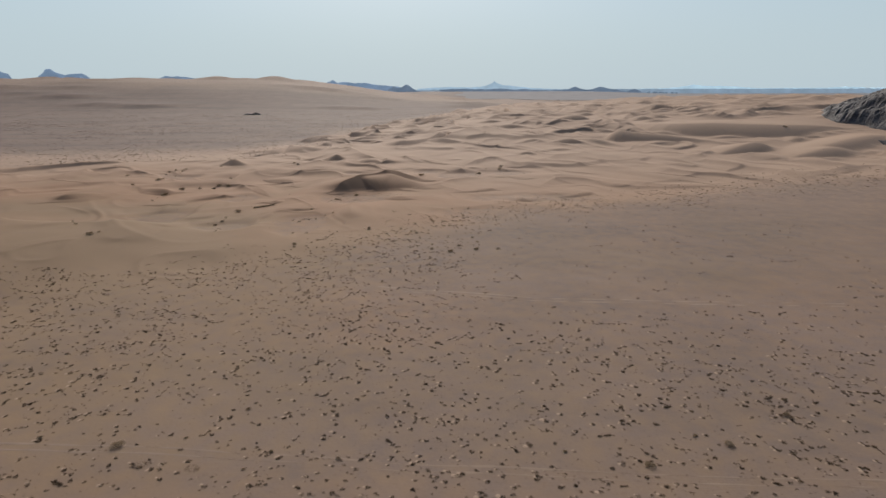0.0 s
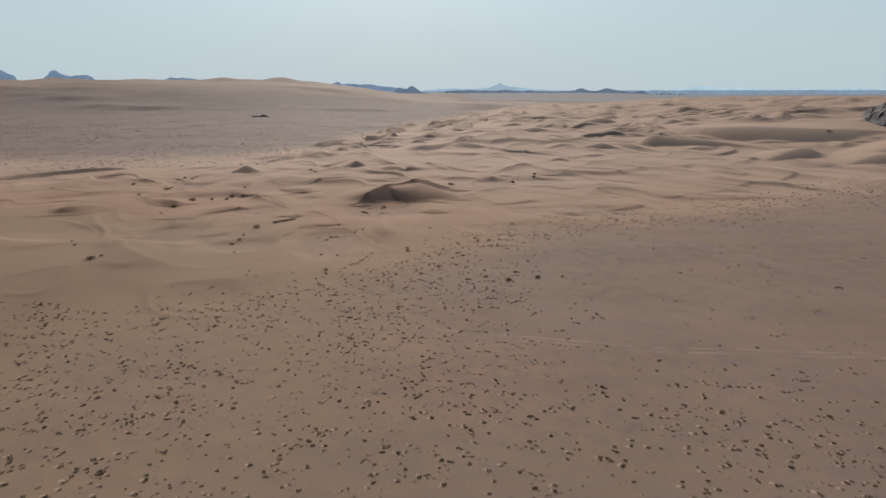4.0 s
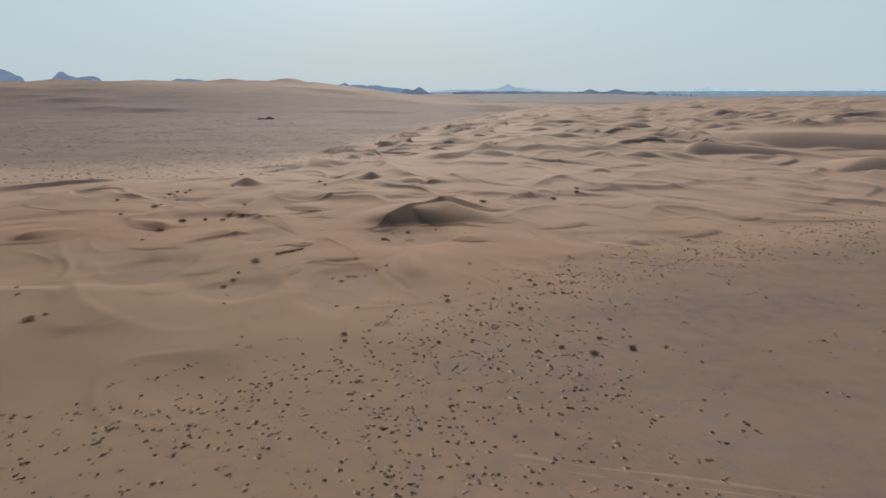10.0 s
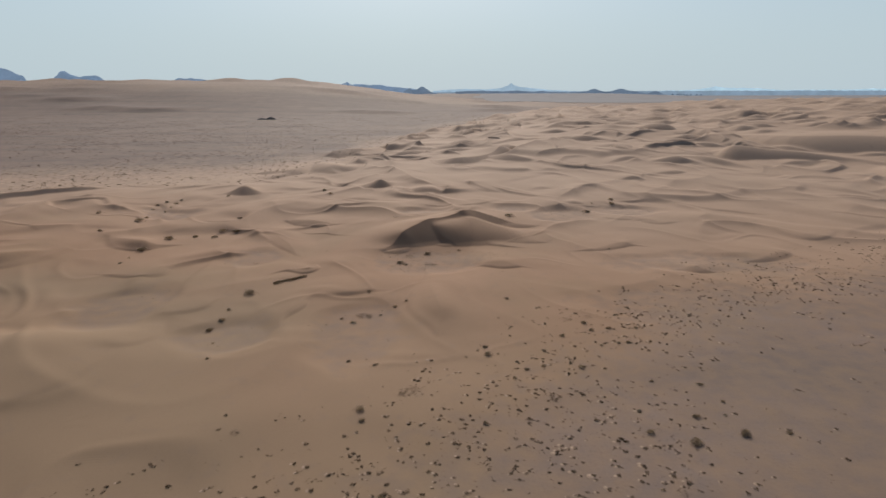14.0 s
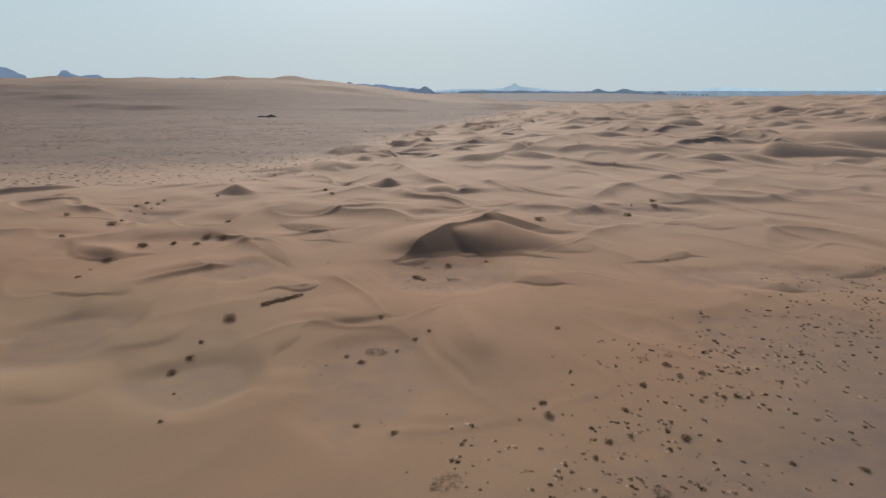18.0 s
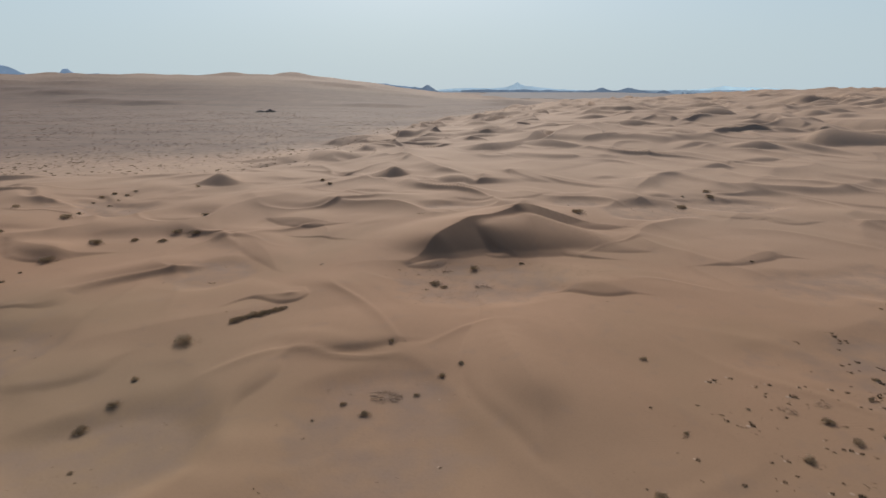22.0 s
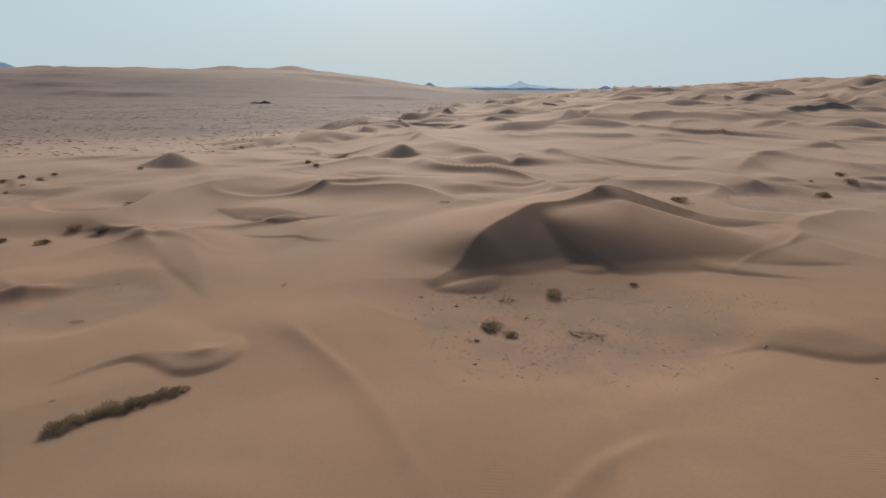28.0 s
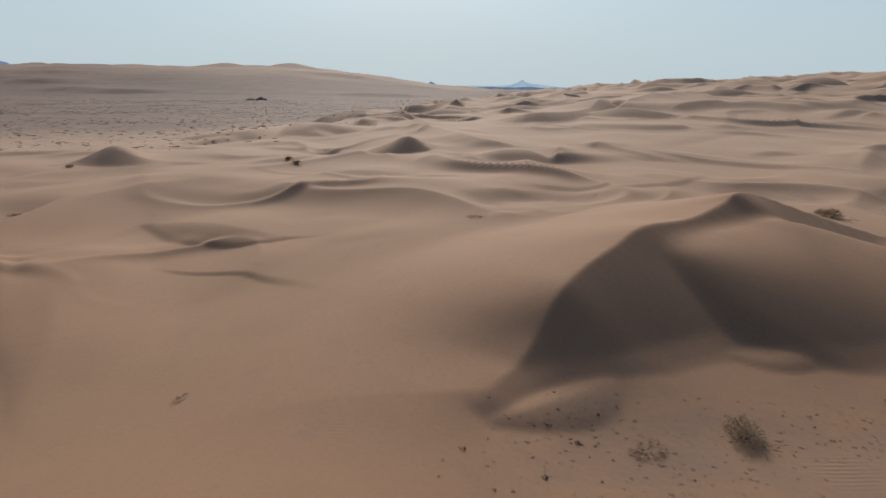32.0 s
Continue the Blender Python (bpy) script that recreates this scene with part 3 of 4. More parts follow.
dune(((70.1, 238.4, 0.03), (71.0, 236.6, 0.31), (71.8, 235.2, 0.78), (73.4, 232.0, 1.10), (76.6, 229.0, 1.39), (82.7, 231.3, 0.97), (84.3, 231.9, 0.39), (86.2, 232.6, 0.03)), face=0.35, back=18, dome=0.6)
dune(((45.2, 205.5, 0.03), (47.4, 206.4, 0.06), (49.3, 207.2, 0.16), (54.4, 209.2, 0.64), (61.3, 214.4, 0.92), (62.9, 215.6, 0.37), (64.8, 217.1, 0.03)), face=0.3, back=18, dome=0.5)
dune(((79.7, 285.0, 0.03), (82.4, 285.5, 0.25), (84.6, 286.0, 0.63), (94.0, 288.0, 1.27), (100.4, 287.9, 0.64), (102.7, 287.9, 0.25), (105.5, 287.9, 0.03)), face=0.35, back=20, dome=0.7)
dune(((87.8, 318.0, 0.03), (91.0, 317.5, 0.17), (93.6, 317.1, 0.42), (102.5, 315.8, 1.67), (112.4, 316.3, 0.85), (115.0, 316.4, 0.34), (118.3, 316.5, 0.03)), face=0.35, back=22, dome=0.7)
dune(((-78.8, 243.2, 0.30), (-75.7, 238.9, 0.70), (-70.8, 231.4, 1.10), (-66.6, 225.2, 1.00), (-63.5, 219.5, 0.50), (-61.4, 214.8, 0.20)), face=0.28, back=9, dome=0.5)
dune(((-27.8, 200.8, 0.10), (-26.3, 192.6, 0.60), (-25.3, 182.4, 1.70), (-24.2, 175.8, 2.10), (-23.4, 171.2, 2.00), (-23.3, 167.9, 1.40), (-23.5, 164.9, 0.70), (-23.8, 161.3, 0.10)), face=0.33, back=9, dome=0.35)
dune(((-51.6, 166.1, 0.10), (-52.4, 169.2, 0.35), (-52.7, 171.8, 0.70), (-52.1, 173.9, 0.95), (-51.4, 176.5, 0.95), (-50.9, 178.8, 0.60), (-49.8, 180.3, 0.10)), face=0.42, back=7, dome=0.15)
dune(((-63.7, 226.4, 0.10), (-63.4, 224.5, 0.20), (-62.3, 219.9, 0.25), (-61.4, 216.2, 0.25), (-60.3, 213.9, 0.20), (-58.9, 212.3, 0.10)), face=0.22, back=5, dome=0.3)
dune(((-71.1, 239.5, 0.03), (-66.7, 238.8, 0.08), (-63.0, 238.1, 0.19), (-57.5, 237.2, 0.25), (-52.6, 233.3, 0.46), (-48.9, 229.3, 0.69), (-43.9, 227.0, 1.02), (-39.2, 227.5, 0.71), (-35.6, 227.9, 0.28), (-31.1, 228.3, 0.03)), face=0.36, back=20, dome=0.5)
dune(((-81.4, 209.0, 0.10), (-79.8, 199.1, 0.45), (-77.7, 189.5, 0.60), (-76.0, 181.9, 0.50), (-75.8, 177.9, 0.10)), face=0.25, back=8, dome=0.4)
# more dunes of the same kind fill the field, smaller towards the flats
dice = random.Random(4)
drawn = np.array([q[:2] for p, *_ in relief.dunes for q in p[::4]])


def scatter_dunes(count, x0, x1, y0, y1, apart, half, tall, back):
    global drawn
    made, tries = 0, 0
    while made < count and tries < 6000:
        tries += 1
        cx, cy = dice.uniform(x0, x1), dice.uniform(y0, y1)
        if cx > cy * 1.1 or float(field(np.array(cx), np.array(cy))) < 0.9 or float(pans(np.array(cx), np.array(cy))) > 0.1:
            continue
        if np.hypot(drawn[:, 0] - cx, drawn[:, 1] - cy).min() < apart + cy * 0.01:
            continue
        made += 1
        n, lean, top = dice.uniform(*half), dice.uniform(-1.0, 0.6), dice.uniform(*tall)
        bow, peak = dice.uniform(-0.25, 0.45) * n, dice.uniform(-0.45, 0.3)
        crest = []
        for k in (-1.3, -0.75, -0.3, 0.15, 0.6, 1.0, 1.35):
            fall = max(0.03, 1 - abs(k - peak) / 1.5) ** 1.3
            crest.append((cx + n * k, cy + n * k * lean + bow * (1 - k * k) + dice.uniform(-0.1, 0.1) * n, top * fall))
            drawn = np.vstack([drawn, crest[-1][:2]])
        dune(crest, face=dice.uniform(0.36, 0.46), back=dice.uniform(*back), dome=dice.uniform(0.3, 0.8))


scatter_dunes(40, -170, 140, 240, 330, 13, (7, 13), (0.7, 1.6), (9, 15))
scatter_dunes(170, -90, 420, 330, 620, 12, (11, 20), (2.4, 4.6), (16, 28))
scatter_dunes(110, 0, 900, 560, 1080, 19, (16, 30), (3.6, 7.0), (24, 42))
# long dune ridges along the far western rise
for k in range(46):
    cx, cy, n = dice.uniform(-1500, 150), dice.uniform(980, 1640), dice.uniform(30, 90)
    top = dice.uniform(2, 6)
    dune([(cx + n * u, cy + n * u * dice.uniform(-0.3, 0.3), top * (1 - 0.9 * u * u)) for u in (-1, -0.5, 0, 0.5, 1)], face=0.3, back=70)
def swell(x, y):
    """Soft hummocks between the dunes."""
    tall = 0.4 + 0.2 * ease((y - 225) / 50) + 0.5 * ease((y - 320) / 160) + 0.5 * ease((x - 120) / 100)
    return tall * (0.9 * grain(x, y, 22, 2) + 0.35 * grain(x, y, 10, 4)) + 0.1 * grain(x * 0.8, y, 6, 1)


def winding(x, y, size, seed):
    """Crests that wind and join, 0 to 1, with their steep side towards the flats."""
    def ridge(v):
        p, q = 0.82 * x + 0.57 * v, 0.82 * v - 0.57 * x
        p = p + 0.9 * size * (grain(p, q, 1.3 * size, seed + 5) - 0.5)
        q = q + 0.9 * size * (grain(p, q, 1.1 * size, seed + 6) - 0.5)
        r = np.clip(1 - np.abs(2 * grain(p, q, size, seed) - 1) * 1.4, 0, 1)
        return r * r * (1.9 - 0.9 * r)

    return ridge(y + 0.26 * size * ridge(y + 0.13 * size))


def crests(x, y):
    near, far = np.maximum(ease((y - 205) / 70), 0.15 * ease((y - 175) / 40) * ease((-x - 66) / 16)), ease((y - 320) / 120)
    tall = 0.35 + 0.35 * ease((-x - 30) / 20) + 1.25 * near + 1.5 * far
    return tall * winding(x, y, 30, 151) + 0.45 * tall * winding(x + 40, y, 16, 161) + 1.7 * far * winding(x, y, 52, 171)


def ground_z(x, y):
    x, y = np.asarray(x, float), np.asarray(y, float)
    f = field(x, y)
    h = relief.height(x, y)
    more = crests(x, y) * (1 - ease((h - 0.1) / 1.6)) * (1 - 0.8 * pans(x, y)) * ease(np.hypot((x + 40) / 44, (y - 224) / 22) * 2 - 1)
    calm = (1 - 0.8 * ease(h / 1.2)) * (1 - 0.85 * pans(x, y))
    return base(x, y) + h + f * (more - 0.2 + swell(x, y) * calm) + (1 - f) * (0.22 * grain(x, y, 13, 7) + 0.1 * grain(x, y, 4, 8))

# ---- the ground sheet ----
def spread(start, *legs):
    """Steps outward from start: legs of (end, growth, widest step)."""
    at, step, out = start, 0.25, [start]
    for end, grow, widest in legs:
        while at < end:
            step = min(step * grow, widest)
            at += step
            out.append(at)
    return out


half = spread(0.0, (40.0, 1.0, 0.25), (150.0, 1.02, 0.8), (5200.0, 1.03, 400.0))
xs = np.array([-v for v in half[:0:-1]] + half) - 22.0
ahead = spread(0.0, (28.0, 1.0, 0.25), (210.0, 1.02, 0.8), (4725.0, 1.02, 400.0))
behind = spread(0.0, (28.0, 1.0, 0.25), (170.0, 1.02, 0.7), (1200.0, 1.08, 400.0))
ys = np.array([-v for v in behind[:0:-1]] + ahead) + 222.0
GX, GY = np.meshgrid(xs, ys)
GZ = ground_z(GX, GY)
rows, cols = GX.shape
ground_mesh = bpy.data.meshes.new("ground")
index = np.arange(rows * cols, dtype=np.int32).reshape(rows, cols)
quads = np.stack([index[:-1, :-1], index[:-1, 1:], index[1:, 1:], index[1:, :-1]], -1).reshape(-1, 4)
ground_mesh.vertices.add(rows * cols)
ground_mesh.vertices.foreach_set("co", np.stack([GX, GY, GZ], -1).astype(np.float32).ravel())
ground_mesh.loops.add(quads.size)
ground_mesh.loops.foreach_set("vertex_index", quads.ravel())
ground_mesh.polygons.add(len(quads))
ground_mesh.polygons.foreach_set("loop_start", np.arange(0, quads.size, 4, dtype=np.int32))
ground_mesh.polygons.foreach_set("use_smooth", np.ones(len(quads), dtype=bool))
ground_mesh.update(calc_edges=True)
# how much loose sand lies on the gravel
drift = field(GX, GY)
loose = 0.36 + 0.45 * ease((-GX + 40) / 120) + 0.2 * (grain(GX, GY, 26, 11) - 0.5) + 0.14 * (grain(GX * 0.5, GY, 7, 12) - 0.5)
near_flat = (1 - ease((GY - 300) / 120))
sand = np.clip(drift + (1 - drift) * loose * near_flat, 0, 1)
sand = np.clip(sand - 0.32 * pans(GX, GY) * drift, 0, 1)
# sand blown out over the plain beside the dunes, and over the top of the far rise
blown = 0.75 * np.exp(-np.clip(west_edge(GY) - GX, 0, None) / 55) * ease((GY - 300) / 60) * np.clip(1.6 * grain(GX, GY, 38, 14) - 0.1, 0, 1)
blown = blown + 0.45 * ease((GY - 1080 - 60 * grain(GX, GY, 90, 15)) / 260) * (1 - ease((GY - 1900) / 300))
sand = np.clip(sand + (1 - drift) * blown, 0, 1)
# distance haze painted into the sand: paler further ahead and to the east
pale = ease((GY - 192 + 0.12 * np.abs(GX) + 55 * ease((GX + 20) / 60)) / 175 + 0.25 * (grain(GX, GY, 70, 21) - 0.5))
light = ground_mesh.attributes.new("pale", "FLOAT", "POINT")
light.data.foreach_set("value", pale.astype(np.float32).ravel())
# olive near sand; the western term also paints slope shade into the colour
olive = (1 - ease((GY - 135 - 0.2 * GX) / 70)) * (0.6 + 0.8 * (grain(GX, GY, 30, 23) - 0.3)) + 0.95 * ease((-GX - 40) / 25) * (1 - ease((GY - 185) / 30)) * (0.5 + grain(GX, GY, 24, 25))
hue = ground_mesh.attributes.new("olive", "FLOAT", "POINT")
hue.data.foreach_set("value", olive.astype(np.float32).ravel())
layer = ground_mesh.attributes.new("sand", "FLOAT", "POINT")
layer.data.foreach_set("value", sand.astype(np.float32).ravel())
ground = tagged(new("ground", ground_mesh), "tan dune sand merging into grey gravel flats", "ground", kind="structure")
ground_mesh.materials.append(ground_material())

# ---- helpers for things ----
def mesh_of(name, verts, faces, material, smooth=False):
    me = bpy.data.meshes.new(name)
    me.from_pydata([tuple(v) for v in verts], [], [tuple(f) for f in faces])
    if smooth:
        me.polygons.foreach_set("use_smooth", np.ones(len(me.polygons), dtype=bool))
    me.materials.append(material)
    me.update()
    return me


def part(name, me, parent, label=""):
    ob = new(name, me)
    ob.parent = parent
    return tagged(ob, label)


def plain_material(name, dark, light, scale, rough=0.9, spread_by_object=0.0):
    m, nt, b = fresh(name, rough)
    tc = nt.nodes.new("ShaderNodeTexCoord")
    n = node(nt, "ShaderNodeTexNoise", Scale=scale, Detail=5.0)
    nt.links.new(tc.outputs["Object"], n.inputs["Vector"])
    colour = blend(nt, ramp(nt, n.outputs["Fac"], 0.3, 0.7), dark, light)
    info = nt.nodes.new("ShaderNodeObjectInfo")
    colour = blend(nt, ramp(nt, info.outputs["Random"], 0, 1, 0.0, spread_by_object), colour, tuple(0.5 * c for c in dark))
    nt.links.new(colour, b.inputs["Base Color"])
    return m


def island_material(name, colours, rough=0.95, through_light=0.0):
    m, nt, b = fresh(name, rough)
    g = nt.nodes.new("ShaderNodeNewGeometry")
    r = nt.nodes.new("ShaderNodeValToRGB")
    e = r.color_ramp.elements
    e[0].color, e[1].color = (*colours[0], 1), (*colours[-1], 1)
    for k, c in enumerate(colours[1:-1]):
        e.new((k + 1) / (len(colours) - 1)).color = (*c, 1)
    nt.links.new(g.outputs["Random Per Island"], r.inputs[0])
    nt.links.new(r.outputs[0], b.inputs["Base Color"])
    if through_light:
        thin = nt.nodes.new("ShaderNodeBsdfTranslucent")
        nt.links.new(r.outputs[0], thin.inputs[0])
        mix = nt.nodes.new("ShaderNodeMixShader")
        mix.inputs[0].default_value = through_light
        nt.links.new(b.outputs[0], mix.inputs[1])
        nt.links.new(thin.outputs[0], mix.inputs[2])
        nt.links.new(mix.outputs[0], nt.nodes["Material Output"].inputs["Surface"])
    return m


TWIG = plain_material("twig_bark", (0.075, 0.05, 0.035), (0.15, 0.105, 0.075), 9.0)
LEAF = island_material("shrub_leaf", ((0.26, 0.185, 0.115), (0.40, 0.31, 0.205), (0.52, 0.43, 0.31), (0.33, 0.24, 0.155)), 0.95, 0.55)
DRY = island_material("dry_twig", ((0.13, 0.08, 0.05), (0.22, 0.145, 0.09), (0.32, 0.235, 0.16)))
TUFT = island_material("tussock_blade", ((0.068, 0.043, 0.024), (0.115, 0.074, 0.042), (0.2, 0.14, 0.082), (0.09, 0.06, 0.033)), 0.95, 0.3)
SANDY = island_material("drift_sand", ((0.245, 0.172, 0.12), (0.285, 0.2, 0.14)))


# ---- shrubs ----
def blades(rng, count, spot, size, width):
    """Slim twigs as three-sided spikes: spot(k) gives a root and a way."""
    verts, faces = [], []
    for k in range(count):
        root, way = spot(k)
        way = Vector(way).normalized()
        side = way.orthogonal().normalized()
        side.rotate(Matrix.Rotation(rng.uniform(0, 6.28), 3, way))
        third = way.cross(side)
        n = size * rng.uniform(0.6, 1.3)
        w = width * rng.uniform(0.7, 1.3)
        at = len(verts)
        root = Vector(root)
        bend = Vector((rng.uniform(-1, 1), rng.uniform(-1, 1), rng.uniform(-0.3, 0.6))) * n * 0.18
        verts += [root + side * w, root - side * w * 0.5 + third * w * 0.87, root - side * w * 0.5 - third * w * 0.87, root + way * n + bend]
        faces += [(at, at + 1, at + 3), (at + 1, at + 2, at + 3), (at + 2, at, at + 3)]
    return verts, faces


def shrub(seed, dense=1.0, tall=0.62):
    """A rounded desert shrub one metre across."""
    rng = random.Random(seed)
    root = tagged(new("desert_shrub"), "grey-olive domed desert shrub rooted in drifted sand", "shrub", "desert shrubs")
    lobes = [(rng.uniform(-0.24, 0.24), rng.uniform(-0.22, 0.22), rng.uniform(0.06, 0.2), rng.uniform(0.16, 0.26)) for _ in range(9)] + [(0, 0, 0.14, 0.36)]

    def stem(k):
        a, e = rng.uniform(0, 6.28), rng.uniform(0.25, 1.3)
        return (0.06 * math.cos(a), 0.06 * math.sin(a), -0.03), (math.cos(a) * math.cos(e), math.sin(a) * math.cos(e), math.sin(e))

    v, f = blades(rng, 26, stem, 0.27, 0.012)
    part("stems", mesh_of("stems", v, f, TWIG), root, "brown woody stems")

    def leaf(k):
        x, y, z, r = lobes[k % len(lobes)]
        a, e = rng.uniform(0, 6.28), math.asin(rng.uniform(-0.35, 1))
        q = r * rng.uniform(0.35, 1.0)
        d = (math.cos(a) * math.cos(e), math.sin(a) * math.cos(e), math.sin(e))
        p = (x + q * d[0], y + q * d[1], max(0.01, (z + q * d[2])) * tall / 0.62)
        return p, (d[0] + rng.uniform(-0.7, 0.7), d[1] + rng.uniform(-0.7, 0.7), d[2] + 0.35 + rng.uniform(-0.6, 0.6))

    v, f = blades(rng, int(820 * dense), leaf, 0.065, 0.010)
    part("foliage", mesh_of("foliage", v, f, LEAF), root, "dusty grey-green twiggy foliage")

    def fallen(k):
        a, r, e = rng.uniform(0, 6.28), rng.uniform(0.3, 0.62), rng.uniform(-0.1, 0.5)
        b = a + rng.uniform(-0.9, 0.9)
        return (r * math.cos(a), r * math.sin(a), 0.01), (math.cos(b) * math.cos(e), math.sin(b) * math.cos(e), math.sin(e))

    v, f = blades(rng, 42, fallen, 0.15, 0.009)
    part("dead_skirt", mesh_of("dead_skirt", v, f, DRY), root, "dead brown twigs round the foot")["kind"] = "stuff"
    return root


def brush_heap(seed):
    """A low dead shrub, one metre across, half buried."""
    rng = random.Random(seed)
    root = tagged(new("dead_brush"), "dead brown brushwood lying half buried in sand", "dead brush", "dead brush")

    def low(k):
        a, r = rng.uniform(0, 6.28), 0.5 * math.sqrt(rng.random())
        e = rng.uniform(-0.15, 0.3)
        b = a + rng.uniform(-1.3, 1.3)
        return (r * math.cos(a), r * math.sin(a) * 0.7, rng.uniform(0.0, 0.09)), (math.cos(b) * math.cos(e), math.sin(b) * math.cos(e), math.sin(e))

    v, f = blades(rng, 150, low, 0.19, 0.008)
    part("brushwood", mesh_of("brushwood", v, f, DRY), root, "bleached and brown dead twigs")["kind"] = "stuff"
    return root


SHRUBS_GULLY_1 = (
    (-4.4, 248.4, 3.4), (33.3, 271.4, 2.3), (21.7, 256.9, 2.3), (25.5, 267.1, 1.0), (-56.8, 194.1, 1.7), (-56.2, 194.7, 1.5),
    (-55.4, 195.1, 1.6), (-54.7, 195.5, 1.3), (-70.3, 208.9, 1.1), (-54.0, 216.5, 0.9), (-38.9, 247.5, 1.7), (-68.3, 288.5, 1.9),
    (-73.1, 300.5, 2.0), (32.2, 266.6, 2.4), (18.6, 216.1, 0.8), (220.6, 365.0, 3.9))
SHRUBS_WEST_1 = (
    (-85.9, 238.3, 2.7), (-90.4, 233.2, 1.9), (-106.9, 288.1, 1.7), (-103.8, 218.6, 2.9), (-103.1, 206.6, 1.3), (-103.5, 211.6, 0.8),
    (-124.4, 234.3, 1.7), (-120.7, 249.2, 3.1), (-121.0, 254.5, 1.6), (-126.1, 268.6, 1.3), (-127.0, 274.1, 1.8), (-125.3, 277.0, 1.6),
    (-122.4, 278.0, 1.9), (-122.6, 282.6, 1.3), (-121.1, 271.5, 1.1), (-121.1, 266.7, 1.1), (-96.1, 233.3, 1.8), (-90.4, 239.5, 2.6),
    (-99.3, 153.3, 1.0), (-95.4, 148.3, 1.3), (-83.6, 135.3, 2.3), (-82.7, 137.6, 0.9), (-139.0, 258.4, 2.2), (-102.3, 230.2, 3.1),
    (-89.7, 253.1, 2.1))
SHRUBS_FLOOR_1 = (
    (-63.7, 170.4, 1.4), (-64.2, 175.1, 1.0), (-63.4, 184.4, 2.8), (-37.2, 152.7, 0.9), (-32.9, 150.8, 1.1), (-61.1, 159.9, 0.6),
    (-58.4, 151.6, 0.7), (-10.8, 179.0, 1.0), (-16.1, 157.2, 1.9), (-17.3, 156.0, 1.1), (-11.3, 165.2, 0.7), (-14.2, 154.7, 0.7),
    (-4.3, 169.2, 0.5), (-0.8, 169.1, 1.4), (-3.1, 161.6, 1.4), (11.6, 175.7, 1.0), (8.2, 171.4, 0.8), (5.5, 165.1, 1.2),
    (10.2, 165.3, 0.9), (7.2, 159.3, 1.3), (5.7, 159.0, 0.9))
SHRUBS_FLOOR_2 = (
    (-6.9, 155.9, 0.9), (2.6, 158.1, 0.8), (-11.6, 152.0, 0.7), (-7.8, 150.8, 1.0), (-10.4, 149.4, 1.0), (-3.6, 151.7, 0.8),
    (-2.2, 150.4, 1.3), (1.7, 167.3, 1.3), (3.0, 170.2, 1.3), (-15.7, 154.3, 2.6), (-12.4, 146.6, 0.8), (2.3, 164.2, 1.2),
    (6.8, 146.5, 0.8), (13.3, 145.6, 1.2), (14.4, 141.0, 0.8), (-7.6, 141.5, 1.9), (-27.1, 142.3, 2.7))
SHRUBS_HOLLOW_1 = (
    (-64.5, 166.4, 1.6), (-39.4, 169.0, 1.4), (-32.4, 175.7, 1.0), (-30.3, 177.7, 0.8), (-34.7, 172.5, 0.8), (-41.6, 170.6, 0.8),
    (-43.6, 172.8, 0.5), (-37.6, 172.2, 2.6), (-38.3, 182.9, 0.9), (-37.0, 183.0, 0.7), (-43.8, 167.5, 0.4), (-30.9, 171.8, 0.4),
    (-29.5, 171.1, 0.4), (-32.5, 213.2, 1.5), (-28.0, 214.3, 2.1), (-19.9, 216.7, 1.0), (-34.3, 206.6, 2.4), (-32.8, 205.2, 1.4),
    (-36.2, 203.9, 0.6), (-35.5, 204.0, 0.6), (-26.9, 205.3, 2.3), (-36.4, 197.9, 0.5), (-38.6, 199.2, 0.3), (-60.0, 191.1, 1.4),
    (-59.4, 191.2, 1.1), (-59.4, 192.0, 1.5), (-58.8, 192.0, 0.9), (-58.8, 192.8, 1.3), (-58.2, 192.9, 1.0), (-58.1, 193.6, 1.6))
SHRUBS_HOLLOW_2 = (
    (-57.2, 193.4, 1.3), (-57.0, 194.0, 1.5), (-56.2, 193.9, 0.6))
SHRUBS_FLATS_1 = (
    (9.4, 137.3, 1.1), (2.4, 133.4, 1.3), (7.1, 131.6, 1.8), (-3.4, 136.1, 0.9), (2.6, 138.5, 0.8), (-17.1, 135.0, 0.9),
    (13.2, 137.7, 0.6), (19.1, 133.8, 0.9), (2.2, 122.7, 1.1), (0.4, 123.1, 0.6), (-11.0, 120.5, 0.7), (-33.0, 137.7, 1.5),
    (-32.4, 135.2, 0.9), (-46.8, 131.7, 1.3), (-28.3, 121.6, 0.9), (13.7, 133.5, 1.6), (-31.3, 50.2, 2.2), (-41.2, 52.0, 0.9),
    (-24.3, 51.9, 0.9), (-19.1, 58.1, 1.0), (47.5, 56.3, 1.8), (37.5, 50.4, 1.9), (27.3, 46.7, 1.7), (-6.1, 48.1, 1.1),
    (-15.9, 46.2, 0.8), (34.4, 52.2, 0.9), (15.4, 59.3, 0.7), (18.7, 49.1, 0.9), (-27.1, 47.1, 2.2), (-21.3, 46.3, 1.7),
    (-13.8, 49.3, 0.9))
SHRUBS = SHRUBS_GULLY_1 + SHRUBS_WEST_1 + SHRUBS_FLOOR_1 + SHRUBS_FLOOR_2 + SHRUBS_HOLLOW_1 + SHRUBS_HOLLOW_2 + SHRUBS_FLATS_1
shrub_kinds = [shrub(k, dense=1.0 + 0.2 * (k % 3), tall=0.55 + 0.06 * (k % 4)) for k in range(5)]
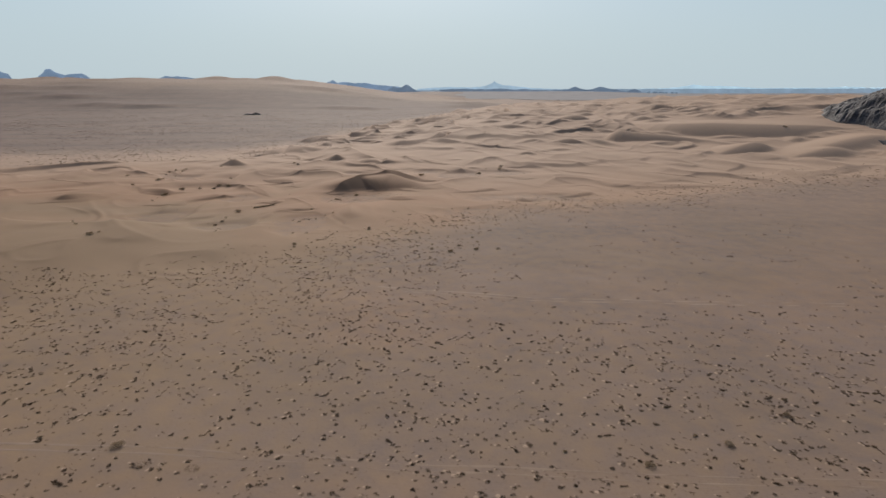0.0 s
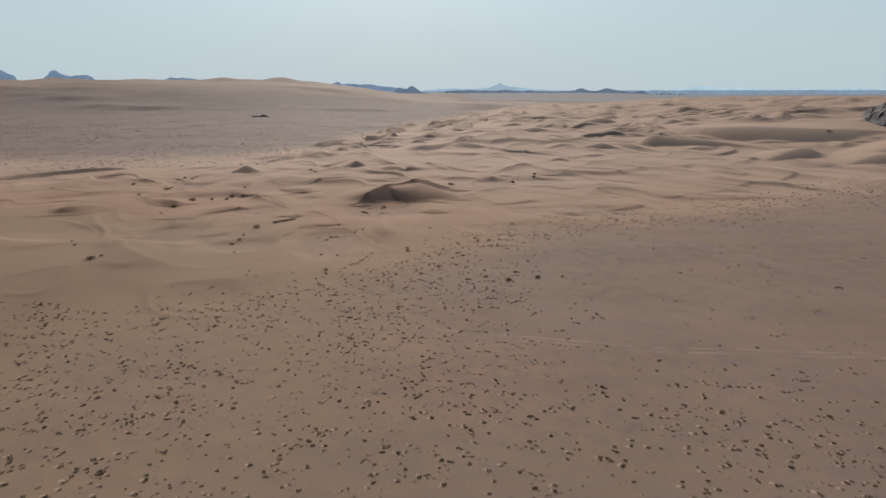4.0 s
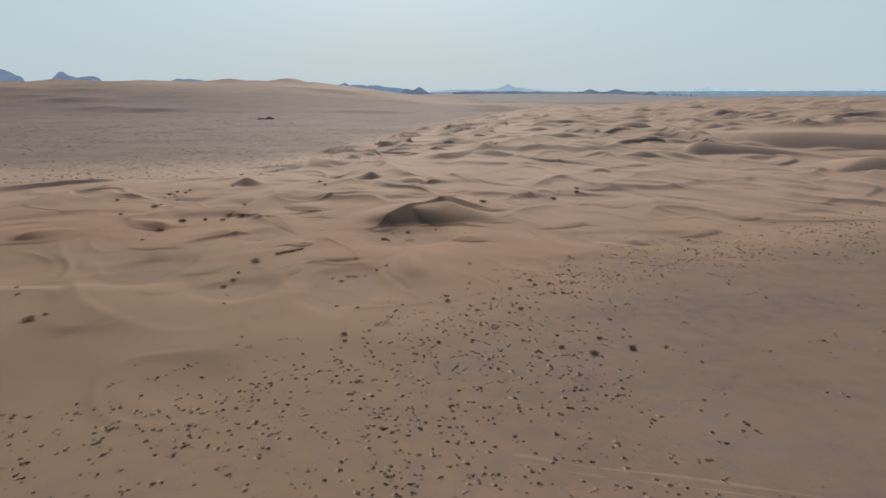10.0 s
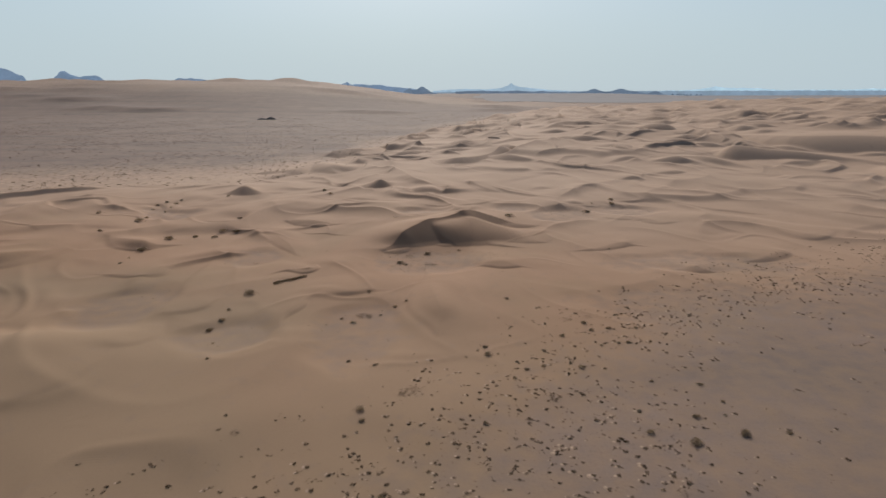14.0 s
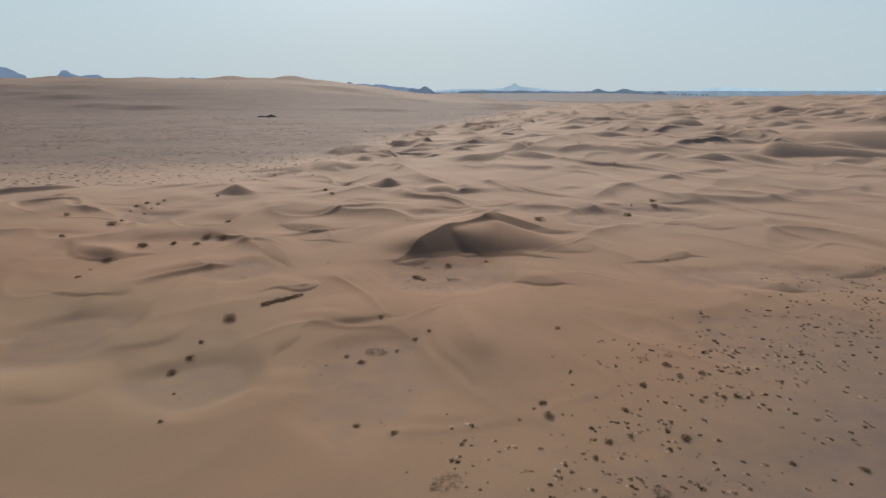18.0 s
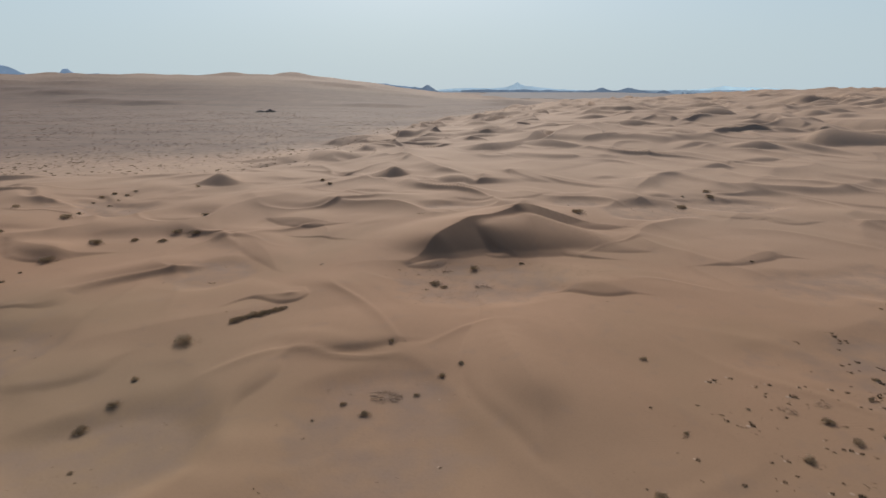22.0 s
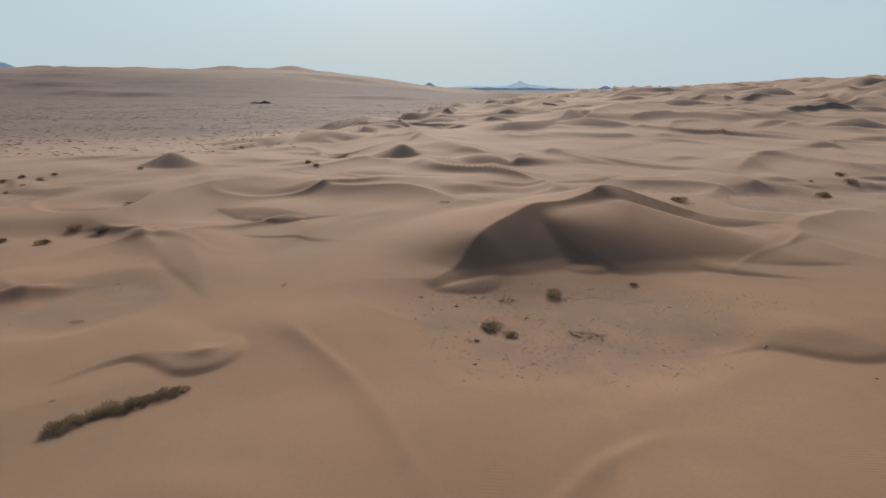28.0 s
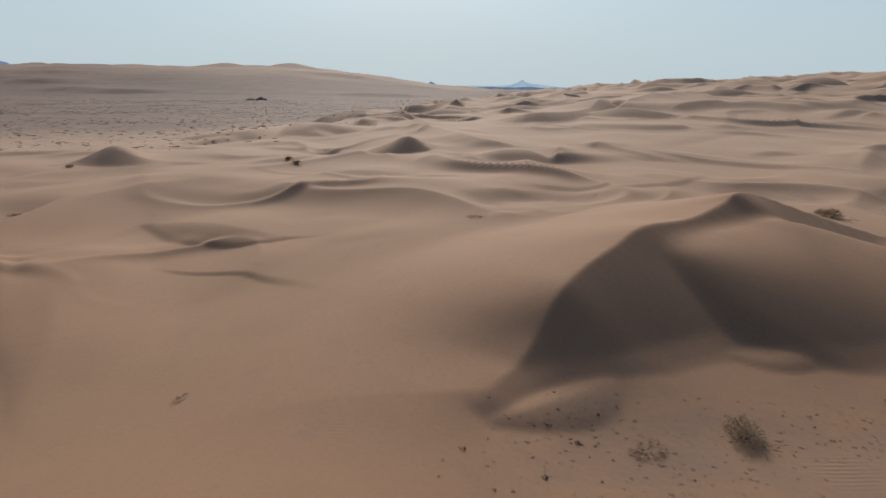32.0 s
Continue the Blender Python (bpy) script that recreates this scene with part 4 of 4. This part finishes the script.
brush_kinds = [brush_heap(40 + k) for k in range(3)]
BRUSH_AT = ((-70.3, 208.9), (-54.0, 216.5), (-38.9, 247.5), (-37.8, 173.3), (-35.7, 165.4), (-37.7, 181.5), (-0.8, 169.1), (3.0, 170.2), (-33.4, 206.2), (-7.6, 141.5), (-27.1, 142.3), (2.2, 122.7), (-46.8, 131.7), (-27.1, 47.1), (-21.3, 46.3), (-43.6, 172.8), (-37.6, 172.2), (-37.0, 183.0), (-30.9, 171.8), (-29.5, 171.1), (-32.5, 213.2), (-36.2, 203.9), (-26.9, 205.3), (-36.4, 197.9), (-38.6, 199.2))
shrub_z = ground_z([p[0] for p in SHRUBS], [p[1] for p in SHRUBS])
settled = {}
for rank, (x, y, size) in enumerate(SHRUBS):
    dead = any(math.hypot(x - a, y - b) < 0.3 for a, b in BRUSH_AT)
    kinds = brush_kinds if dead else shrub_kinds
    kind = kinds[rank % len(kinds)]
    wide = size * (1.2 if dead else 1.15) * (0.78 if y < 100 else 0.6 if -19 < x < -13 and 145 < y < 158 else 1.0)
    m = Matrix.LocRotScale((x, y, shrub_z[rank] - 0.02), Euler((0, 0, (x * 37.7 + y * 19.3) % 6.28)), (wide, wide, wide * (0.54 + 0.05 * ((rank * 7) % 5))))
    if kind in settled:
        made_ob = copy_thing(kind, m)
    else:
        settled[kind], made_ob = m, kind
    if not dead and size > 2.2:
        tagged(made_ob, "large dark grey-olive shrub spreading over a sandy hummock")
    elif not dead and size < 0.9:
        tagged(made_ob, "small round brown-olive shrub on gravelly sand")
for kind, m in settled.items():
    kind.matrix_basis = m


# ---- grass tussocks, hummocks of drift sand and twig litter ----
def tussock_template(seed):
    rng = random.Random(seed)

    def tuft(k):
        a, r = rng.uniform(0, 6.28), 0.34 * math.sqrt(rng.random())
        return (1.05 * r * math.cos(a), 0.95 * r * math.sin(a), 0.0), (math.cos(a) * 0.8 + rng.uniform(-0.5, 0.5), math.sin(a) * 0.8 + rng.uniform(-0.5, 0.5), rng.uniform(0.4, 1.3))

    v, f = blades(rng, 22, tuft, 0.4, 0.075)
    return np.array(v), np.array(f)


def hummock_template():
    v = [(0, 0, 1)]
    for ring, (r, z) in enumerate(((0.5, 0.72), (1.0, 0.0))):
        v += [(r * math.cos(k * 0.7854 + 0.3), r * math.sin(k * 0.7854 + 0.3), z) for k in range(8)]
    f = [(0, 1 + k, 1 + (k + 1) % 8) for k in range(8)]
    for k in range(8):
        a, b = 1 + k, 1 + (k + 1) % 8
        f += [(a, a + 8, b + 8), (a, b + 8, b)]
    return np.array(v), np.array(f)


def scattered(name, templates, places, material, label, category, smooth=False):
    """Many small things as one mesh: places are rows of x, y, z, width, height, turn."""
    verts, faces, at = [], [], 0
    for k, (x, y, z, w, h, turn) in enumerate(places):
        tv, tf = templates[k % len(templates)]
        c, s = math.cos(turn), math.sin(turn)
        verts.append(np.stack([x + w * (tv[:, 0] * c - tv[:, 1] * s), y + w * (tv[:, 0] * s + tv[:, 1] * c), z + h * tv[:, 2]], -1))
        faces.append(tf + at)
        at += len(tv)
    verts, faces = np.concatenate(verts), np.concatenate(faces)
    me = bpy.data.meshes.new(name)
    me.vertices.add(len(verts))
    me.vertices.foreach_set("co", verts.astype(np.float32).ravel())
    me.loops.add(faces.size)
    me.loops.foreach_set("vertex_index", faces.astype(np.int32).ravel())
    me.polygons.add(len(faces))
    me.polygons.foreach_set("loop_start", np.arange(0, faces.size, 3, dtype=np.int32))
    me.polygons.foreach_set("use_smooth", np.full(len(faces), smooth))
    me.update(calc_edges=True)
    me.materials.append(material)
    return tagged(new(name, me), label, category, kind="stuff")


def sprinkle(seed, count, x0, x1, y0, y1, chance):
    """Spots in a stretch of the plan, kept by a chance that depends on the place."""
    rng = np.random.RandomState(seed)
    x, y = rng.uniform(x0, x1, count), rng.uniform(y0, y1, count)
    keep = rng.uniform(0, 1, count) < chance(x, y)
    return x[keep], y[keep]


def clumpy(x, y, size, seed):
    return np.clip(2.4 * (grain(x, y, size, seed) * 0.6 + grain(x, y, size * 0.3, seed + 1) * 0.4 - 0.32), 0, 1)


def flat_chance(x, y):
    off = y - near_edge(x)
    band = np.exp(-((off - 2) / 16) ** 2) * (0.9 * ease((x + 78) / 40))
    bare = ease((x + 16) / 42) * ease((y - 58) / 45)
    open_flat = (off < 5) * (1 - 0.93 * bare) * (0.5 + 0.5 * clumpy(x, y, 11, 51))
    return np.clip(np.maximum(open_flat, band * (0.25 + 0.75 * clumpy(x, y, 9, 55))), 0, 1) * (1 - 0.97 * ease((off - 16) / 16))


def spots(x, y, low, high, seed, squat=0.8):
    rng = np.random.RandomState(seed)
    w = low + (high - low) * rng.uniform(0, 1, len(x)) ** 3.0
    return np.stack([x, y, ground_z(x, y) - 0.02, w, w * squat * rng.uniform(0.7, 1.3, len(x)), rng.uniform(0, 6.28, len(x))], -1)


tufts = [tussock_template(70 + k) for k in range(8)]
def clusters(x, y, most, reach, seed):
    """Each spot becomes a short broken chain of spots."""
    rng = np.random.RandomState(seed)
    n = 1 + (most * rng.uniform(0, 1, len(x)) ** 2.5).astype(int)
    k = np.repeat(np.arange(len(x)), n)
    way, along = rng.normal(0.15, 0.5, len(x))[k], rng.normal(0, reach, len(k))
    return x[k] + along * np.cos(way) + rng.normal(0, 0.5 * reach, len(k)), y[k] + along * np.sin(way) + rng.normal(0, 0.7 * reach, len(k))


fx, fy = sprinkle(1, 44000, -130, 110, 28, 262, lambda x, y: flat_chance(x, y) * (np.abs(x + 10) < 25 + 0.95 * y))
fx, fy = clusters(fx, fy, 7, 0.6, 15)
flat_spots = spots(fx, fy, 0.1, 0.62, 2, 0.8)
# the plain beyond the western rim, and a few on the dune floors
wx, wy = sprinkle(3, 60000, -640, 20, 285, 1000, lambda x, y: (x < west_edge(y) + 12) * (0.15 + 0.85 * clumpy(x, y, 40, 57)) * ease((1150 - y) / 500) * (x > -0.85 * y - 60))
west_spots = spots(wx, wy, 0.35, 1.5, 4, 0.5)
dx, dy = sprinkle(5, 16000, -130, 80, 118, 300, lambda x, y: field(x, y) * (0.006 + 0.6 * pans(x, y)) * clumpy(x, y, 8, 59) * (relief.height(x, y) < 0.5))
floor_spots = spots(dx, dy, 0.06, 0.32, 6)
gx, gy = sprinkle(17, 24000, -44, 8, 192, 217, lambda x, y: np.maximum(pans(x, y), 1 - ease(np.hypot((x + 21) / 17, (y - 208.5) / 8.5) * 2 - 1)) * (0.12 + 0.88 * clumpy(x, y, 5, 65)))
floor_spots = np.concatenate([floor_spots, spots(gx, gy, 0.06, 0.2, 18)])
ex, ey = sprinkle(7, 9000, 90, 330, 180, 330, lambda x, y: np.exp(-((y - near_edge(x)) / 16) ** 2) * (0.3 + 0.7 * clumpy(x, y, 12, 61)))
east_spots = spots(ex, ey, 0.35, 0.95, 8)

# the larger tussocks beside the way are things of their own
large = np.argsort(-flat_spots[:, 3] * (flat_spots[:, 1] > 38) * (flat_spots[:, 1] < 175) * (np.abs(flat_spots[:, 0] + 10) < 70))[:260]
tuft_meshes = [mesh_of("grass_tussock", v, f, TUFT) for v, f in tufts]
for n, k in enumerate(large):
    x, y, z, w, h, turn = flat_spots[k]
    ob = tagged(new("grass_tussock", tuft_meshes[n % 8]), "dry brown grass tussock on gravelly sand", "grass tussock", "grass tussocks")
    ob.matrix_basis = Matrix.LocRotScale((x, y, z), Euler((0, 0, turn)), (w, w, h))
rest = np.delete(flat_spots, large, 0)
scattered("dry_grass", tufts, np.concatenate([rest, floor_spots, east_spots]), TUFT, "scattered dry brown grass tufts on the desert flats", "grass")
scattered("plain_scrub", tufts, west_spots, TUFT, "sparse dark scrub dotting the far gravel plain", "scrub")

# pale sand drifted up beside the tussocks
rng = np.random.RandomState(9)
lee = np.concatenate([flat_spots, east_spots, floor_spots])
lee = lee[rng.uniform(0, 1, len(lee)) < 0.7]
lee = lee.copy()
lee[:, 0] -= lee[:, 3] * rng.uniform(0.3, 0.9, len(lee))
lee[:, 1] += lee[:, 3] * rng.uniform(-0.2, 0.6, len(lee))
lee[:, 3] *= rng.uniform(0.3, 0.7, len(lee))
lee[:, 4] = 0.16 * lee[:, 3]
scattered("sand_hummocks", [hummock_template()], lee, SANDY, "small pale hummocks of sand drifted beside tussocks", "sand hummock", True)

# broken twigs and droppings of brushwood strewn over the floors
rng_t = random.Random(81)


def lying(k):
    a = rng_t.uniform(0, 6.28)
    return (rng_t.uniform(-0.5, 0.5), rng_t.uniform(-0.5, 0.5), 0.02), (math.cos(a), math.sin(a), rng_t.uniform(-0.02, 0.2))


litter_templates = []
for k in range(4):
    v, f = blades(rng_t, 7, lying, 0.3, 0.02)
    litter_templates.append((np.array(v), np.array(f)))
lx, ly = sprinkle(11, 22000, -80, 60, 125, 275, lambda x, y: np.clip(0.9 * pans(x, y), 0, 1) * (0.1 + 0.9 * clumpy(x, y, 6, 63)))
litter = spots(lx, ly, 0.25, 0.7, 12, 0.7)
scattered("twig_litter", litter_templates, litter, DRY, "broken brown twigs strewn on the dune floors", "twig litter")


# ---- wheel tracks across the flats ----
def wheel_track(name, line, gauge, width, material, label):
    pts = np.array(line, float)
    t = np.linspace(0, len(pts) - 1, 260)
    cx, cy = np.interp(t, range(len(pts)), pts[:, 0]), np.interp(t, range(len(pts)), pts[:, 1])
    cy = cy + 0.5 * (grain(cx, cy * 0, 9, 71) - 0.5)
    root = tagged(new(name), label, "wheel track", kind="structure")
    for side in (-0.5, 0.5):
        wide = width * np.clip(1.5 * grain(cx, cy * 0 + side * 30, 2.5, 73) - 0.15 + 0.6 * (grain(cx, cy * 0, 14, 74) - 0.5), 0.02, 1.2)
        edge = np.array((-0.5, -0.2, 0.2, 0.5))
        X = np.repeat(cx[:, None], 4, 1)
        Y = cy[:, None] + side * gauge + edge * wide[:, None]
        Z = ground_z(X, Y) + 0.006 + np.array((0.0, 0.008, 0.008, 0.0))
        verts = np.stack([X, Y, Z], -1).reshape(-1, 3)
        faces = [(4 * k - 4 + j, 4 * k + j, 4 * k + j + 1, 4 * k - 3 + j) for k in range(1, len(cx)) for j in range(3)]
        part("rut", mesh_of("rut", verts, faces, material, True), root)
    return root


RUT = plain_material("packed_rut", (0.178, 0.125, 0.09), (0.21, 0.147, 0.105), 0.5)
PALE_RUT = plain_material("pale_rut", (0.2, 0.142, 0.103), (0.232, 0.164, 0.118), 0.8)
wheel_track("wheel_tracks", ((-70, 52.5), (-44.7, 50.4), (-18.6, 48.8), (5.3, 46.2), (34.6, 44.4), (62, 43.5)), 1.15, 0.34, RUT, "pair of dark tyre ruts across gravelly sand")
wheel_track("wheel_tracks", ((-8, 104.5), (-0.6, 102.8), (22.3, 97.8), (49, 95.5), (80, 94)), 1.5, 0.5, PALE_RUT, "faint pale tyre ruts across gravelly sand")


# ---- rock outcrop beside the dunes ----
def rock_material():
    m, nt, b = fresh("layered_rock", 0.8)
    tone = blend(nt, ramp(nt, noise_at(nt, 0.16, 6, (1, 1, 3.0), 0.4), 0.35, 0.65), (0.03, 0.027, 0.026), (0.095, 0.084, 0.08))
    tone = blend(nt, ramp(nt, noise_at(nt, 1.2, 5), 0.5, 0.75, 0.0, 0.6), tone, (0.20, 0.16, 0.14))
    nt.links.new(tone, b.inputs["Base Color"])
    bump = nt.nodes.new("ShaderNodeBump")
    bump.inputs["Distance"].default_value = 0.6
    nt.links.new(noise_at(nt, 0.8, 8, (1, 1, 3)), bump.inputs["Height"])
    nt.links.new(bump.outputs[0], b.inputs["Normal"])
    return m


ROCK = rock_material()


def outcrop(name, cx, cy, rx, ry, top, step, label, cells=110):
    u = np.linspace(-1.05, 1.05, cells)
    X, Y = np.meshgrid(cx + rx * u, cy + ry * u)
    r = np.hypot((X - cx) / rx, (Y - cy) / ry) + 0.18 * (grain(X, Y, rx * 0.3, 91) - 0.5) + 0.05 * (grain(X, Y, rx * 0.1, 92) - 0.5)
    h = top * np.clip(1 - r, -0.2, 1) ** 1 * (0.92 + 0.16 * grain(X, Y, rx * 0.25, 93))
    # slanting slabs, split along their bedding
    along, across = 0.8 * (X - cx) + 0.6 * (Y - cy), 0.8 * (Y - cy) - 0.6 * (X - cx)
    slab = grain(along / 5 + 0.02 * across, across, step, 94) + 0.6 * grain(along / 4, across, step * 0.45, 99)
    h = h + step * 0.7 * (slab - 0.8) * np.clip(h / step, 0, 1)
    Z = ground_z(X, Y) + h
    i = np.arange(cells * cells).reshape(cells, cells)
    faces = np.stack([i[:-1, :-1], i[:-1, 1:], i[1:, 1:], i[1:, :-1]], -1).reshape(-1, 4)
    me = mesh_of(name, np.stack([X, Y, Z], -1).reshape(-1, 3), faces.tolist(), ROCK)
    return tagged(new(name, me), label, "rock")


outcrop("rock_outcrop", 381, 397, 104, 84, 46, 3.0, "dark grey layered rock outcrop rising from the sand", 230)
outcrop("rock_outcrop", 281, 331, 22, 10, 7, 1.6, "low dark ledge of layered rock in the sand", 90)
outcrop("far_boulder", -281, 868, 7.5, 4.0, 2.6, 0.9, "low dark boulder on the gravel plain", 30)
outcrop("far_boulder", -270, 870, 8.0, 5.0, 4.2, 1.2, "rounded grey boulder on the gravel plain", 30)


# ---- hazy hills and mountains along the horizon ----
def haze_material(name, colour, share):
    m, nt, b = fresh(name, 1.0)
    # air haze is painted into the colour, and emission makes it glow
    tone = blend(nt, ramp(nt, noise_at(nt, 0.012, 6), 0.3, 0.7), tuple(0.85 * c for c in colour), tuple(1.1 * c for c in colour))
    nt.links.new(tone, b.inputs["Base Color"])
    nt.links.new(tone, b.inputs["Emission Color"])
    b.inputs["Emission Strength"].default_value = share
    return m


def far_range(name, line, y, depth, material, label):
    """A mountain range with the skyline given by (x, z), worn into spurs."""
    line = np.array(line, float)
    x = np.arange(line[0, 0] - 30, line[-1, 0] + 30, 9.0)
    crest = np.interp(x, line[:, 0], line[:, 1]) + 4 * (grain(x, x * 0, 34, 95) - 0.5) + 2.5 * (grain(x, x * 0, 13, 97) - 0.5)
    rows_y = np.linspace(-1, 1, 15)
    X, V = np.meshgrid(x, rows_y)
    Y = y + V * depth
    fall = 1 - np.abs(V) ** 1.1
    worn = 0.75 + 0.5 * grain(X, Y, 60, 96)
    Z = -16 + (crest + 16) * np.where(np.abs(V) < 1e-6, 1, np.clip(fall * worn, 0, 1))
    i = np.arange(X.size).reshape(X.shape)
    faces = np.stack([i[:-1, :-1], i[:-1, 1:], i[1:, 1:], i[1:, :-1]], -1).reshape(-1, 4)
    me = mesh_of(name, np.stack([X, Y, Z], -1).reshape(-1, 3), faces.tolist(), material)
    return tagged(new(name, me), label, "mountain", kind="structure")


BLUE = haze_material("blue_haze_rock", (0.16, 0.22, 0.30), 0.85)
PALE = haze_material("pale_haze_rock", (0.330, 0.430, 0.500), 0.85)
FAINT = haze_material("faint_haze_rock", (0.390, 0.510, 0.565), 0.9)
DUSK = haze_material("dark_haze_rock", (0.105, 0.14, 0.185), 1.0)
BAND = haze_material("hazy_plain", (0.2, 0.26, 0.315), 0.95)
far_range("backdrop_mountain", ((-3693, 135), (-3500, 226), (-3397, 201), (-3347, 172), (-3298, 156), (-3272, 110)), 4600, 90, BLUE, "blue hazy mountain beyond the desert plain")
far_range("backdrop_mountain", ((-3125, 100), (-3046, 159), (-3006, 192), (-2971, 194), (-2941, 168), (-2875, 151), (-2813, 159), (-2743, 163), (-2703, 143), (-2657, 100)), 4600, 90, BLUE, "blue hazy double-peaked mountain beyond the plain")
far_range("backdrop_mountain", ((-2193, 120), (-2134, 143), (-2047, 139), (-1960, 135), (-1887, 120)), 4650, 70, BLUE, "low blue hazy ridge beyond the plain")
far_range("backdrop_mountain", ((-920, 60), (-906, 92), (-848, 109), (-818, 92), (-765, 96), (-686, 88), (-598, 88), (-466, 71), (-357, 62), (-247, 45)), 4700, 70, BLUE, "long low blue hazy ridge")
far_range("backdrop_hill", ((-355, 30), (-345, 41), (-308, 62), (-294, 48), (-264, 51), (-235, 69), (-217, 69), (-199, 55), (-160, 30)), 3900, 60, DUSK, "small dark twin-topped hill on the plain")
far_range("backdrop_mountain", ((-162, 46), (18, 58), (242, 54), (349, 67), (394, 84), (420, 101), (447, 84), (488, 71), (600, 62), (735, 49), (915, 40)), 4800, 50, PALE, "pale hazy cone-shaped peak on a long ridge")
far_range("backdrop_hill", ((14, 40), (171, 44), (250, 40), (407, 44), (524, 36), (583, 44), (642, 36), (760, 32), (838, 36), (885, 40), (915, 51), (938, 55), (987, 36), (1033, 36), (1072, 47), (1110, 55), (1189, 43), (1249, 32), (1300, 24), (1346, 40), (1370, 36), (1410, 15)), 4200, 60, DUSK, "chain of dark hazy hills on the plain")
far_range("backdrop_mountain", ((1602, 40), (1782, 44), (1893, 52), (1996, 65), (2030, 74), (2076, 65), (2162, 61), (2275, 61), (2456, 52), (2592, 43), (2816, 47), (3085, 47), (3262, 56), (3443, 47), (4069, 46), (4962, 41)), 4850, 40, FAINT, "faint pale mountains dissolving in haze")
# low glowing strip added to paint the haze along the horizon
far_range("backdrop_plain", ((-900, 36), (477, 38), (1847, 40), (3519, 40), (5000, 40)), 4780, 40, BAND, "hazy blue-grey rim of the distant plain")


# ---- a far line of trees on the plain ----
def far_thicket(x, y, wide, seed):
    rng = random.Random(seed)
    root = tagged(new("distant_tree"), "dark distant tree on the hazy plain", "tree", "distant trees")
    v, f = blades(rng, 5, lambda k: ((rng.uniform(-0.5, 0.5), 0, 0), (rng.uniform(-0.2, 0.2), 0, 1)), 7.0, 0.4)
    part("trunk", mesh_of("trunk", v, f, TWIG), root)

    def leaf(k):
        a, e, r = rng.uniform(0, 6.28), rng.uniform(-0.4, 1.5), rng.uniform(0.5, 1.0)
        return (wide * r * math.cos(a) * math.cos(e), wide * r * math.sin(a) * math.cos(e), 6 + 5 * r * math.sin(e)), (rng.uniform(-1, 1), rng.uniform(-1, 1), rng.uniform(-0.3, 1))

    v, f = blades(rng, 90, leaf, 3.0, 1.1)
    # the crown takes the same painted haze colour and glow
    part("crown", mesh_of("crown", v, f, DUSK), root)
    root.location = (x, y, float(ground_z(np.array([x]), np.array([y]))[0]))
    return root


for k in range(9):
    far_thicket(1150 + 19 * k + 6 * math.sin(k * 2.3), 3310 + 12 * math.cos(k * 1.7), 8 + 2 * math.sin(k), 120 + k)


# ---- the low hazy plain behind the dunes ----
def distant_plain():
    V, U = np.meshgrid(np.linspace(0, 1, 40), np.linspace(0, 1, 90), indexing="ij")
    Y = 1900 + 2850 * V ** 1.5
    left = 0.02 * Y + 60 * grain(Y, U * 0, 300, 98)
    X = left + (5100 - left) * U
    # a sheet added just above the ground to carry painted haze
    Z = ground_z(X, Y) + 1.0
    i = np.arange(X.size).reshape(X.shape)
    faces = np.stack([i[:-1, :-1], i[:-1, 1:], i[1:, 1:], i[1:, :-1]], -1).reshape(-1, 4)
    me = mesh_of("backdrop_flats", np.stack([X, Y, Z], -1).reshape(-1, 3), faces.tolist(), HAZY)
    return tagged(new("backdrop_flats", me), "blue-grey hazy flats far beyond the dunes", "plain", kind="structure")


# haze tint and glow put into the sheet's material
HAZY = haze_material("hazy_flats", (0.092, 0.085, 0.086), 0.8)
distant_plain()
